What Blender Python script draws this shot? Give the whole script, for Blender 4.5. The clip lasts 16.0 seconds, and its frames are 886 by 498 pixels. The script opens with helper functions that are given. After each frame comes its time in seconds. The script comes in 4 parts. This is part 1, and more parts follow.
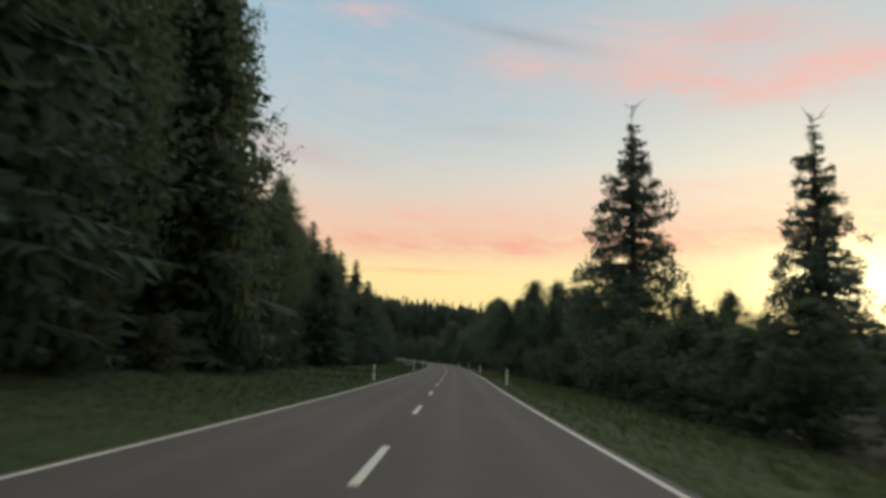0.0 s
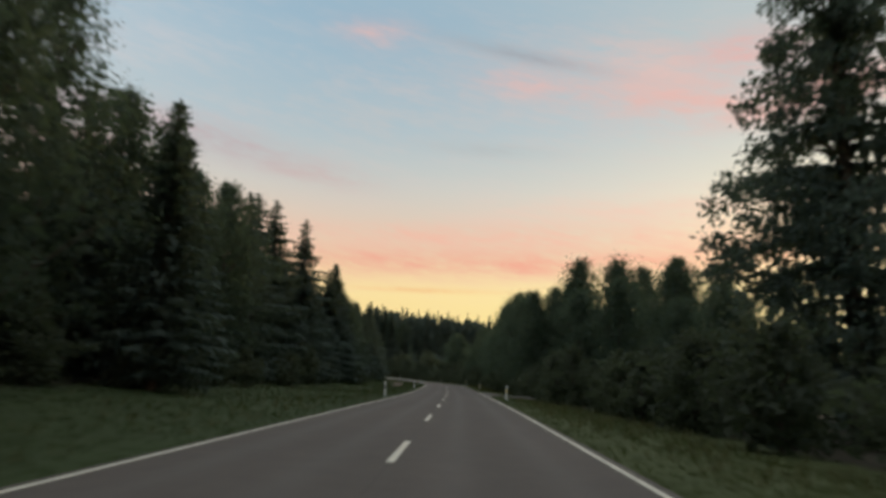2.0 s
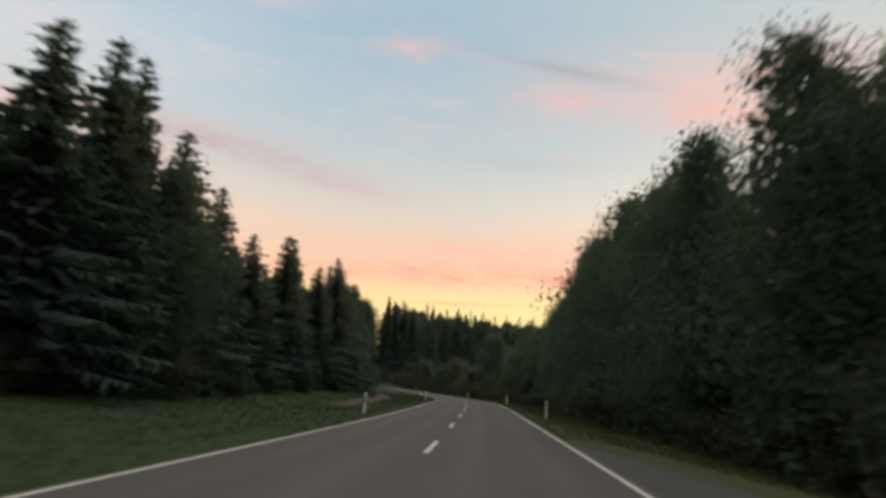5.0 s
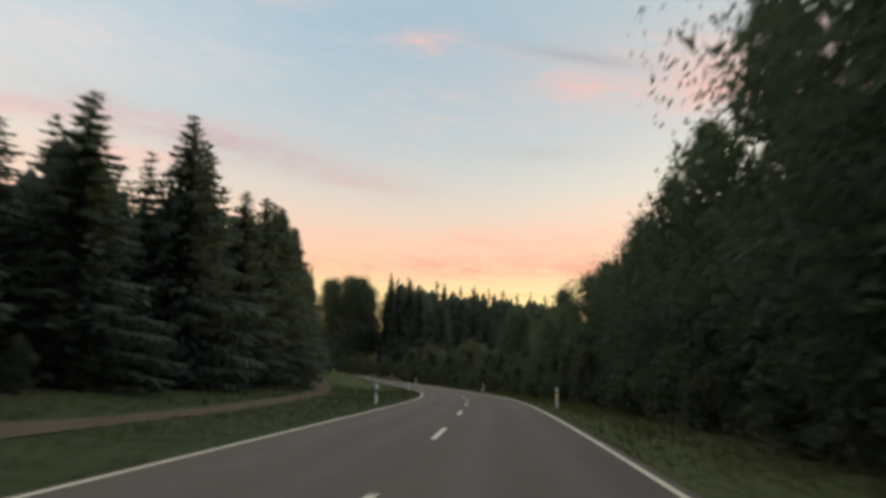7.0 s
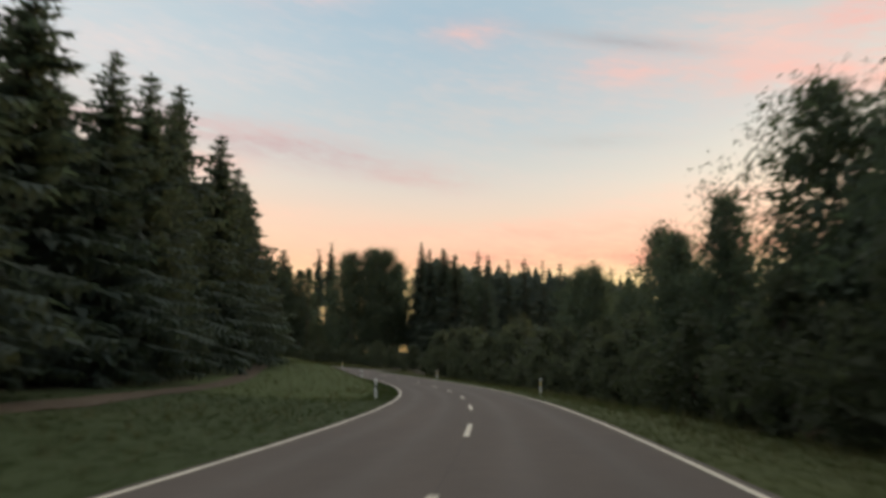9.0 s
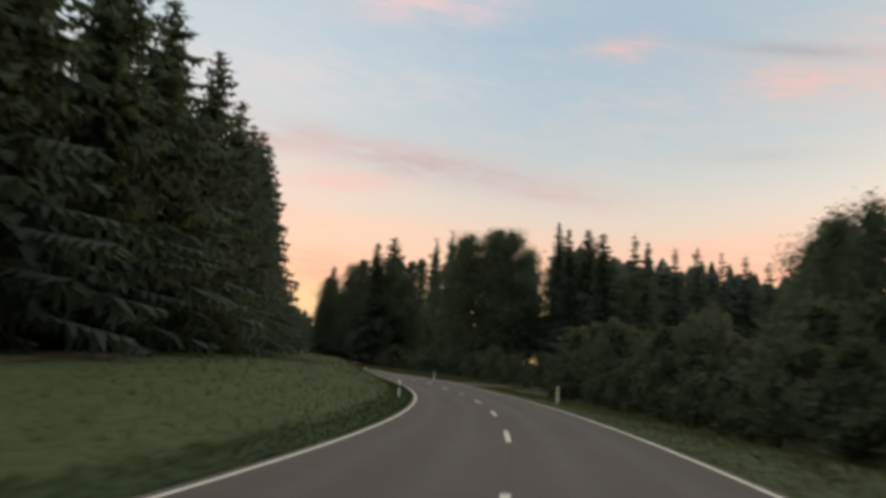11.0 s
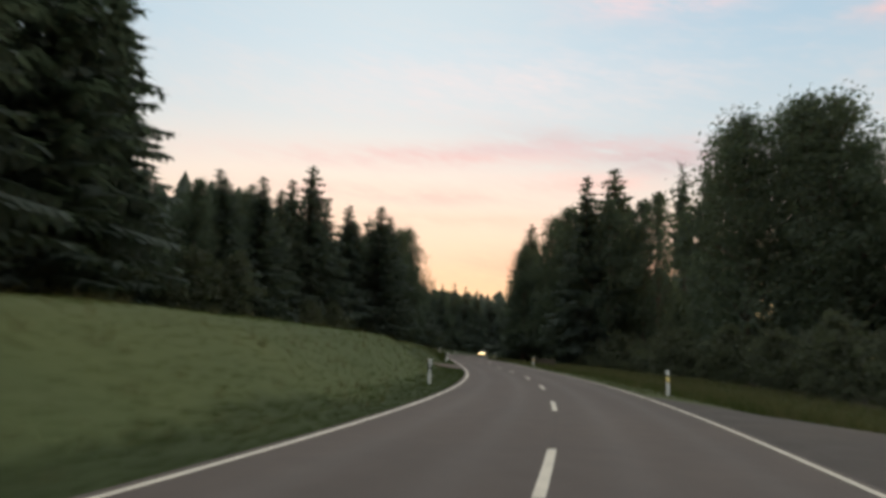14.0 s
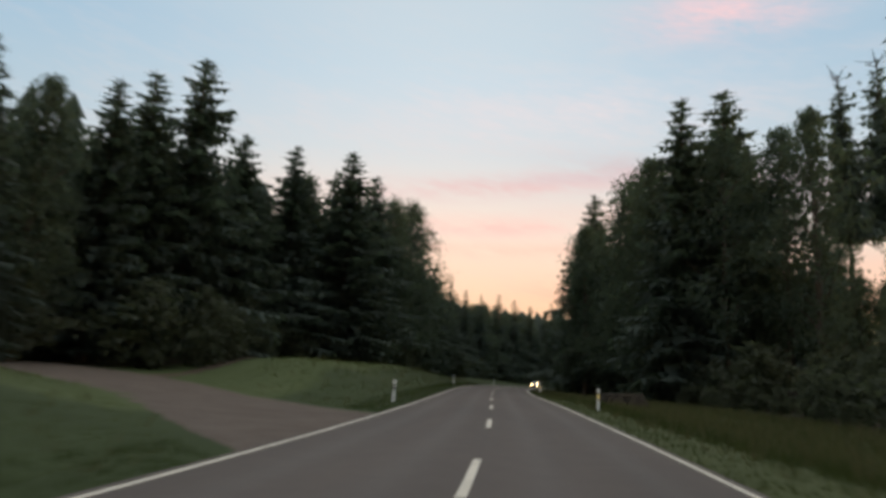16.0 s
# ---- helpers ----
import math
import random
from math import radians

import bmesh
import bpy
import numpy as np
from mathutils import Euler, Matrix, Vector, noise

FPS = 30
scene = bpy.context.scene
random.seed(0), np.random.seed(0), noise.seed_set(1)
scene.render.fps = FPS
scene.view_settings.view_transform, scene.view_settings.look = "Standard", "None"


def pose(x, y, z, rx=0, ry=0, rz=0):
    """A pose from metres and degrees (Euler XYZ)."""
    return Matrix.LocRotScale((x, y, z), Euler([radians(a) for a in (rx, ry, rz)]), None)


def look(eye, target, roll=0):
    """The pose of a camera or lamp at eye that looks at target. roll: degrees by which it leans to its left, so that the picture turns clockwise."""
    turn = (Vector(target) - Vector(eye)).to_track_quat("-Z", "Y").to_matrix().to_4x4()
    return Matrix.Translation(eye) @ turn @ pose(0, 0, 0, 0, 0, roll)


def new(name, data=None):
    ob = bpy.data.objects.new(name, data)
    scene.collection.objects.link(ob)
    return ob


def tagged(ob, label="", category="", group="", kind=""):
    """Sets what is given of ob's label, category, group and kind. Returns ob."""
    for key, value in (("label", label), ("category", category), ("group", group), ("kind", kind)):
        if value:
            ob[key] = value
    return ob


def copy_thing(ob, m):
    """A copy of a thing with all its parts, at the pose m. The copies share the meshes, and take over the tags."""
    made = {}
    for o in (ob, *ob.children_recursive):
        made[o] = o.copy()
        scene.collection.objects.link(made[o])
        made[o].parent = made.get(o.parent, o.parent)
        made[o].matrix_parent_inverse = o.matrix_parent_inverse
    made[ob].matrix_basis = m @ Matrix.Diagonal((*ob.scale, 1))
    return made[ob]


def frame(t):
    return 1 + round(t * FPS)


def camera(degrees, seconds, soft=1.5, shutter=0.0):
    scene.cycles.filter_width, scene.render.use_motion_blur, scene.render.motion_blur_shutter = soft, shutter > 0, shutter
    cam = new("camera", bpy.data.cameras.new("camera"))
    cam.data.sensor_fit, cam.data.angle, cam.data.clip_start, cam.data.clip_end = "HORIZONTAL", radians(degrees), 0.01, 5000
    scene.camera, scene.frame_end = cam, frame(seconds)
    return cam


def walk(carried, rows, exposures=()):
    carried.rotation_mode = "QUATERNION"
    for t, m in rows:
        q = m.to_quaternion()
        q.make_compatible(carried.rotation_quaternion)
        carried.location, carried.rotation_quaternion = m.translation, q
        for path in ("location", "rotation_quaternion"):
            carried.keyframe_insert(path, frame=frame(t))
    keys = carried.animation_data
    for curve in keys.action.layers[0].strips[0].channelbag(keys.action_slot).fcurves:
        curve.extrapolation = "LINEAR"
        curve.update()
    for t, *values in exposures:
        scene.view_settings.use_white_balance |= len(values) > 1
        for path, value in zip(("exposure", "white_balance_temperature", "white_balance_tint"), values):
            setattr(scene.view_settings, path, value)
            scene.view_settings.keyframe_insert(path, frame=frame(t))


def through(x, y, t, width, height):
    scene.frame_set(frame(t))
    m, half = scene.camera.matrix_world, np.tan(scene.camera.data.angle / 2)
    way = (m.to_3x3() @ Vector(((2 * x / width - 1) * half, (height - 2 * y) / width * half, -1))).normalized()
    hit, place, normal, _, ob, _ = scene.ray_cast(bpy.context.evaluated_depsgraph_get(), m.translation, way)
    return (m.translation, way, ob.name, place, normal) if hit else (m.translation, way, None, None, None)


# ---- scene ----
cam = camera(61.22, 16.0, soft=3.6, shutter=0.5)
PATH = [
    (0, 1.04, -8.214, 1.308, 98.74, -2.03, 0.91),
    (0.5, 1.045, 3.397, 1.271, 99.28, -1.65, 1.1),
    (1, 0.974, 14.518, 1.26, 99.55, -2.05, 1.01),
    (1.5, 1.007, 25.448, 1.278, 99.79, -2.1, 1.16),
    (2, 1.075, 36.175, 1.325, 100.22, -2.06, 1.35),
    (2.5, 1.165, 47.253, 1.394, 100.27, -2.07, 1.36),
    (3, 1.2, 58.714, 1.46, 99.95, -2.72, 1.95),
    (3.5, 1.169, 70.098, 1.518, 100.24, -2.69, 2.65),
    (4, 1.127, 81.262, 1.568, 100.77, -2.99, 3.22),
    (4.5, 1.144, 92.321, 1.618, 101.0, -2.77, 3.66),
    (5, 1.105, 103.73, 1.674, 101.14, -3.03, 4.13),
    (5.8, 0.889, 122.839, 1.783, 100.89, -2.27, 5.01),
    (6.7, 0.49, 144.327, 1.952, 100.61, -1.42, 5.63),
    (7.5, 0.044, 163.435, 2.158, 100.37, -0.66, 6.54),
    (8, -0.54, 175.842, 2.285, 100.22, 0.22, 6.93),
    (8.5, -1.334, 187.853, 2.386, 99.75, 0.65, 8.29),
    (9.2, -2.582, 204.28, 2.492, 100.14, -0.27, 10.97),
    (10.0, -4.797, 222.981, 2.641, 100.57, -1.33, 14.96),
    (10.5, -6.725, 234.593, 2.766, 100.85, -1.98, 17.9),
    (11, -9.156, 246.107, 2.92, 101.12, -2.64, 21.22),
    (11.5, -11.934, 257.148, 3.122, 100.67, -3.77, 27.75),
    (12, -15.243, 268.435, 3.388, 100.67, -4.24, 33.55),
    (12.5, -19.299, 279.972, 3.728, 101.23, -4.14, 35.8),
    (13, -23.896, 291.032, 4.118, 101.54, -4.06, 37.4),
    (13.5, -28.861, 301.488, 4.545, 101.46, -3.56, 39.17),
    (14, -34.227, 311.545, 5.016, 100.59, -2.85, 40.53),
    (14.5, -40.175, 321.863, 5.553, 102.01, -3.23, 43.43),
    (15, -46.745, 332.097, 6.129, 103.0, -1.98, 45.44),
    (15.5, -53.519, 341.691, 6.711, 102.48, -2.02, 45.99),
    (16, -60.165, 350.566, 7.284, 102.73, -2.81, 45.58),
]
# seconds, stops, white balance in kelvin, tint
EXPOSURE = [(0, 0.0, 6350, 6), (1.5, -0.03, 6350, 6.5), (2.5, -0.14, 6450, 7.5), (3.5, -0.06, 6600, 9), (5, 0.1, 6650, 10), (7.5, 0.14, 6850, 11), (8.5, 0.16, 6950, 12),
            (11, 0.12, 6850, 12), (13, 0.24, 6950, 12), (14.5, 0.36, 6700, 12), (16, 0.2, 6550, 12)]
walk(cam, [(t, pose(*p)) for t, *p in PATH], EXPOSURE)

# ---- light: low sun behind thin cloud, wide evening sky ----
SUN_AZ, SUN_EL = 28.0, 6.2          # degrees to the right of +Y, above the horizon


def rgb(r, g, b):
    """Linear colour from 0..255 display values."""
    return tuple(((c / 255) / 12.92 if c <= 10 else ((c / 255 + 0.055) / 1.055) ** 2.4) for c in (r, g, b)) + (1.0,)


class Nodes:
    """Short calls for building a node tree."""

    def __init__(self, tree):
        self.t = tree
        tree.nodes.clear()

    def link(self, a, b):
        self.t.links.new(a, b)

    def put(self, sock, v):
        if isinstance(v, (int, float, tuple)):
            sock.default_value = v
        else:
            self.link(v, sock)

    def math(self, op, a, b=0.0, c=0.0):
        n = self.t.nodes.new("ShaderNodeMath")
        n.operation = op
        for i, v in enumerate((a, b, c)):
            self.put(n.inputs[i], v)
        return n.outputs[0]

    def mix(self, fac, a, b, mode="MIX"):
        n = self.t.nodes.new("ShaderNodeMix")
        n.data_type, n.blend_type = "RGBA", mode
        self.put(n.inputs[0], fac)
        self.put(n.inputs[6], a)
        self.put(n.inputs[7], b)
        return n.outputs[2]

    def ramp(self, fac, stops):
        n = self.t.nodes.new("ShaderNodeValToRGB")
        el = n.color_ramp.elements
        while len(el) < len(stops):
            el.new(0.5)
        for e, (p, c) in zip(el, stops):
            e.position, e.color = p, c
        self.put(n.inputs[0], fac)
        return n.outputs[0]

    def noise(self, vec, scale, detail=4.0, rough=0.55):
        n = self.t.nodes.new("ShaderNodeTexNoise")
        n.inputs["Scale"].default_value, n.inputs["Detail"].default_value = scale, detail
        n.inputs["Roughness"].default_value = rough
        if vec is not None:
            self.link(vec, n.inputs["Vector"])
        return n.outputs[0]

    def scaled(self, vec, s):
        n = self.t.nodes.new("ShaderNodeMapping")
        self.link(vec, n.inputs[0])
        n.inputs["Scale"].default_value = s
        return n.outputs[0]


# ---- sky ----
world = bpy.data.worlds.new("evening_sky")
scene.world = world
world.use_nodes = True
W = Nodes(world.node_tree)
direction = W.t.nodes.new("ShaderNodeTexCoord").outputs["Generated"]
sep = W.t.nodes.new("ShaderNodeSeparateXYZ")
W.link(direction, sep.inputs[0])
deg = 180 / math.pi
AZ = W.math("MULTIPLY", W.math("ARCTAN2", sep.outputs[0], sep.outputs[1]), deg)
EL = W.math("MULTIPLY", W.math("ARCSINE", sep.outputs[2]), deg)
el01 = W.math("DIVIDE", W.math("MAXIMUM", EL, 0.0), 60.0)
warm = W.ramp(el01, [(0.0, rgb(236, 196, 118)), (0.085, rgb(246, 224, 156)), (0.125, rgb(248, 220, 168)), (0.165, rgb(234, 205, 180)),
                     (0.24, rgb(227, 217, 208)), (0.32, rgb(201, 205, 208)), (0.42, rgb(190, 198, 203)), (0.55, rgb(178, 191, 203)), (0.75, rgb(230, 234, 240)), (1.0, rgb(246, 249, 254))])
cool = W.ramp(el01, [(0.0, rgb(240, 178, 130)), (0.12, rgb(252, 203, 161)), (0.18, rgb(246, 208, 184)), (0.25, rgb(232, 214, 204)),
                     (0.33, rgb(204, 208, 214)), (0.42, rgb(189, 204, 218)), (0.55, rgb(184, 198, 212)), (0.75, rgb(230, 234, 240)), (1.0, rgb(246, 249, 254))])
blue = W.ramp(el01, [(0.0, rgb(238, 198, 128)), (0.11, rgb(252, 223, 160)), (0.16, rgb(236, 198, 172)), (0.25, rgb(193, 194, 196)), (0.32, rgb(162, 185, 203)), (0.45, rgb(140, 173, 201)), (0.58, rgb(164, 184, 202)), (0.75, rgb(226, 231, 239)), (1.0, rgb(246, 249, 254))])


def bell(x, centre, width):
    q = W.math("DIVIDE", W.math("SUBTRACT", x, centre), width)
    return W.math("EXPONENT", W.math("MULTIPLY", W.math("MULTIPLY", q, q), -1.0))


sky = W.mix(bell(AZ, SUN_AZ, 27.0), W.mix(bell(AZ, -46.0, 27.0), blue, cool), warm)
# glow round the sun
ang = W.math("SQRT", W.math("ADD", W.math("POWER", W.math("SUBTRACT", AZ, SUN_AZ), 2.0), W.math("POWER", W.math("MULTIPLY", W.math("SUBTRACT", EL, SUN_EL), 1.5), 2.0)))
sky = W.mix(W.math("MULTIPLY", bell(ang, 0.0, 13.0), 0.45), sky, rgb(255, 238, 184))
sky = W.mix(bell(ang, 0.0, 4.6), sky, (1.9, 1.6, 0.95, 1.0))
# clouds: azimuth, elevation, half sizes, tilt, colour, weight
comb = W.t.nodes.new("ShaderNodeCombineXYZ")
W.put(comb.inputs[0], W.math("MULTIPLY", AZ, 0.16))
W.put(comb.inputs[1], W.math("ADD", W.math("MULTIPLY", EL, 0.62), W.math("MULTIPLY", AZ, 0.05)))
wisp = W.noise(comb.outputs[0], 1.0, 6.0, 0.62)
comb2 = W.t.nodes.new("ShaderNodeCombineXYZ")
W.put(comb2.inputs[0], W.math("ADD", W.math("MULTIPLY", AZ, 0.30), W.math("MULTIPLY", wisp, 1.6)))
W.put(comb2.inputs[1], W.math("ADD", W.math("MULTIPLY", EL, 1.5), W.math("MULTIPLY", AZ, 0.28)))
streak = W.noise(comb2.outputs[0], 1.0, 6.0, 0.66)
comb3 = W.t.nodes.new("ShaderNodeCombineXYZ")
W.put(comb3.inputs[0], W.math("ADD", W.math("MULTIPLY", AZ, 0.8), W.math("MULTIPLY", streak, 1.5)))
W.put(comb3.inputs[1], W.math("ADD", W.math("MULTIPLY", EL, 3.0), W.math("MULTIPLY", AZ, 0.5)))
fray = W.noise(comb3.outputs[0], 1.0, 5.0, 0.6)
veil = W.math("ADD", W.math("MULTIPLY", wisp, 0.45), W.math("ADD", W.math("MULTIPLY", streak, 0.33), W.math("MULTIPLY", fray, 0.22)))
rag = W.t.nodes.new("ShaderNodeMapRange")
rag.inputs[1].default_value, rag.inputs[2].default_value, rag.inputs[3].default_value, rag.inputs[4].default_value = 0.37, 0.62, 0.08, 1.4
W.link(veil, rag.inputs[0])
rag = rag.outputs[0]
CLOUDS = [
    (15.0, 22.6, 17.0, 3.4, -0.03, (220, 184, 182), 0.42), (-6.0, 19.5, 12.0, 2.0, -0.1, (196, 192, 196), 0.35), (-38.0, 23.0, 16.0, 2.5, 0.05, (222, 208, 214), 0.4),
    (-7.8, 26.0, 2.6, 0.9, 0.0, (230, 184, 182), 0.62), (6.0, 24.4, 7.0, 0.55, -0.2, (150, 158, 172), 0.6), (21.4, 23.9, 4.0, 1.3, 0.0, (234, 168, 166), 0.72),
    (17.5, 21.0, 8.5, 1.3, -0.13, (230, 178, 174), 0.75), (14.0, 23.4, 5.0, 1.8, -0.2, (226, 190, 188), 0.6), (26.0, 20.6, 7.0, 1.2, 0.08, (238, 178, 170), 0.6), (4.5, 22.7, 3.8, 0.9, -0.12, (230, 182, 180), 0.5), (28.0, 21.0, 6.0, 1.6, 0.1, (240, 176, 170), 0.5),
    (5.0, 9.3, 30.0, 1.1, 0.02, (240, 166, 146), 0.9), (6.0, 11.2, 24.0, 1.1, 0.01, (242, 184, 166), 0.75), (16.0, 13.2, 14.0, 1.2, 0.0, (240, 198, 184), 0.6), (-2.5, 7.0, 5.0, 0.2, 0.0, (240, 170, 110), 0.5),
    (1.5, 17.8, 4.5, 0.5, -0.05, (176, 180, 186), 0.5), (-12.0, 15.3, 4.0, 0.8, -0.1, (206, 176, 176), 0.6), (-24.0, 17.6, 10.0, 1.2, -0.13, (192, 170, 177), 1.0),
    (-31.0, 15.8, 5.0, 0.8, 0.0, (238, 186, 180), 0.7), (-42.0, 17.5, 13.0, 0.8, 0.05, (220, 190, 190), 0.95), (-33.0, 18.4, 10.0, 0.5, 0.03, (206, 186, 192), 0.7), (-44.0, 14.5, 10.0, 0.8, 0.0, (236, 196, 188), 0.9), (-41.0, 12.8, 9.0, 0.5, 0.02, (240, 194, 178), 0.7),
    (-33.0, 9.2, 7.0, 1.7, 0.0, (248, 176, 152), 0.6), (-24.5, 29.3, 6.5, 1.5, 0.0, (242, 196, 200), 0.7), (-30.0, 12.5, 12.0, 0.7, 0.0, (246, 200, 182), 0.5),
]
# faint streaks over the whole sky
thin = W.t.nodes.new("ShaderNodeMapRange")
thin.inputs[1].default_value, thin.inputs[2].default_value, thin.inputs[3].default_value, thin.inputs[4].default_value = 0.48, 0.72, 0.0, 0.34
W.link(veil, thin.inputs[0])
sky = W.mix(W.math("MULTIPLY", thin.outputs[0], bell(EL, 18.0, 11.0)), sky, rgb(222, 202, 200))
for az, el, sa, se, tilt, col, wt in CLOUDS:
    da = W.math("SUBTRACT", AZ, az)
    de = W.math("SUBTRACT", W.math("SUBTRACT", EL, el), W.math("MULTIPLY", da, tilt))
    body = W.math("MULTIPLY", bell(da, 0.0, sa), bell(de, 0.0, se))
    shape = W.math("MULTIPLY", body, rag)
    m = W.t.nodes.new("ShaderNodeMath")
    m.operation, m.use_clamp = "MULTIPLY", True
    W.put(m.inputs[0], shape)
    m.inputs[1].default_value = wt
    sky = W.mix(m.outputs[0], sky, rgb(*col))
day = W.t.nodes.new("ShaderNodeTexSky")
day.sky_type, day.sun_disc, day.sun_elevation, day.sun_rotation = "NISHITA", False, radians(SUN_EL), radians(SUN_AZ)
bg, bg2, add = (W.t.nodes.new(k) for k in ("ShaderNodeBackground", "ShaderNodeBackground", "ShaderNodeAddShader"))
sky = W.mix(1.0, sky, (0.995, 1.0, 0.94, 1.0), "MULTIPLY")
W.link(sky, bg.inputs[0])
bg.inputs[1].default_value = 1.03
W.link(day.outputs[0], bg2.inputs[0])
bg2.inputs[1].default_value = 0.01
W.link(bg.outputs[0], add.inputs[0])
W.link(bg2.outputs[0], add.inputs[1])
W.link(add.outputs[0], W.t.nodes.new("ShaderNodeOutputWorld").inputs[0])

sun = new("sun", bpy.data.lights.new("sun", "SUN"))
sun.data.energy, sun.data.angle, sun.data.color = 1.2, radians(3), (1.0, 0.72, 0.45)
a, e = radians(SUN_AZ), radians(SUN_EL)
sun.matrix_world = look((math.sin(a) * math.cos(e) * 100, math.cos(a) * math.cos(e) * 100, math.sin(e) * 100), (0, 0, 0))


# ---- materials ----
def material(name):
    m = bpy.data.materials.new(name)
    m.use_nodes = True
    n = Nodes(m.node_tree)
    bsdf = n.t.nodes.new("ShaderNodeBsdfPrincipled")
    out = n.t.nodes.new("ShaderNodeOutputMaterial")
    n.link(bsdf.outputs[0], out.inputs[0])
    return m, n, bsdf, out


def bumped(n, bsdf, height, strength, dist=0.02):
    b = n.t.nodes.new("ShaderNodeBump")
    b.inputs["Strength"].default_value, b.inputs["Distance"].default_value = strength, dist
    n.link(height, b.inputs["Height"])
    n.link(b.outputs[0], bsdf.inputs["Normal"])


def ground_mat(name, colours, scale, rough=0.95, bump=0.6, fine=9.0):
    m, n, bsdf, _ = material(name)
    pos = n.t.nodes.new("ShaderNodeNewGeometry").outputs["Position"]
    big, small = n.noise(pos, scale, 6.0, 0.65), n.noise(pos, scale * fine, 3.0, 0.7)
    c = n.ramp(n.math("ADD", n.math("MULTIPLY", big, 0.65), n.math("MULTIPLY", small, 0.35)), colours)
    n.link(c, bsdf.inputs["Base Color"])
    bsdf.inputs["Roughness"].default_value = rough
    bsdf.inputs["Specular IOR Level"].default_value = 0.2
    bumped(n, bsdf, small, bump, 0.05)
    return m


def ground_cover(meadow, olive, lush_dim, litter):
    """Grass and forest floor, each where the ground's attributes say that it grows, with ragged borders. The left
    verge's green has its dimmer light in the colour.
    """
    m, n, bsdf, _ = material("ground_cover")
    pos = n.t.nodes.new("ShaderNodeNewGeometry").outputs["Position"]
    big, small, patch_ = n.noise(pos, 0.4, 6.0, 0.65), n.noise(pos, 3.6, 3.0, 0.7), n.noise(pos, 1.3, 4.0, 0.6)
    v = n.math("ADD", n.math("MULTIPLY", big, 0.65), n.math("MULTIPLY", small, 0.35))

    def where(key):
        a = n.t.nodes.new("ShaderNodeAttribute")
        a.attribute_name = key
        r = n.t.nodes.new("ShaderNodeMapRange")
        r.inputs[1].default_value, r.inputs[2].default_value = 0.25, 0.75
        n.link(n.math("ADD", a.outputs["Fac"], n.math("MULTIPLY", n.math("SUBTRACT", patch_, 0.5), 0.7)), r.inputs[0])
        return r.outputs[0]

    c = n.mix(where("olive"), n.ramp(v, lush_dim), n.ramp(v, olive))
    c = n.mix(where("mown"), c, n.ramp(v, meadow))
    n.link(n.mix(where("wood"), c, n.ramp(v, litter)), bsdf.inputs["Base Color"])
    bsdf.inputs["Roughness"].default_value = 0.95
    bsdf.inputs["Specular IOR Level"].default_value = 0.2
    bumped(n, bsdf, small, 0.15, 0.05)
    return m


def plain(name, col, rough=0.6, metal=0.0, grain=0.25, scale=14.0):
    m, n, bsdf, _ = material(name)
    obj = n.t.nodes.new("ShaderNodeTexCoord").outputs["Object"]
    g = n.noise(obj, scale, 5.0, 0.6)
    dark = tuple(c * (1 - grain) for c in col)
    n.link(n.ramp(g, [(0.3, dark + (1,)), (0.7, tuple(col) + (1,))]), bsdf.inputs["Base Color"])
    bsdf.inputs["Roughness"].default_value, bsdf.inputs["Metallic"].default_value = rough, metal
    bumped(n, bsdf, g, 0.08)
    return m


def foliage_mat(name, col_a, col_b, through):
    m, n, bsdf, out = material(name)
    info = n.t.nodes.new("ShaderNodeObjectInfo").outputs["Random"]
    geo = n.t.nodes.new("ShaderNodeNewGeometry")
    isl = geo.outputs["Random Per Island"]
    v = n.math("ADD", n.math("MULTIPLY", info, 0.5), n.math("MULTIPLY", isl, 0.5))
    c = n.mix(v, col_a + (1,), col_b + (1,))
    n.link(c, bsdf.inputs["Base Color"])
    bsdf.inputs["Roughness"].default_value = 0.8
    bsdf.inputs["Specular IOR Level"].default_value = 0.15
    tr = n.t.nodes.new("ShaderNodeBsdfTranslucent")
    n.link(n.mix(1.0, c, (1.0, 1.1, 0.75, 1), "MULTIPLY"), tr.inputs[0])
    mx = n.t.nodes.new("ShaderNodeMixShader")
    mx.inputs[0].default_value = through
    n.link(bsdf.outputs[0], mx.inputs[1])
    n.link(tr.outputs[0], mx.inputs[2])
    n.link(mx.outputs[0], out.inputs[0])
    return m


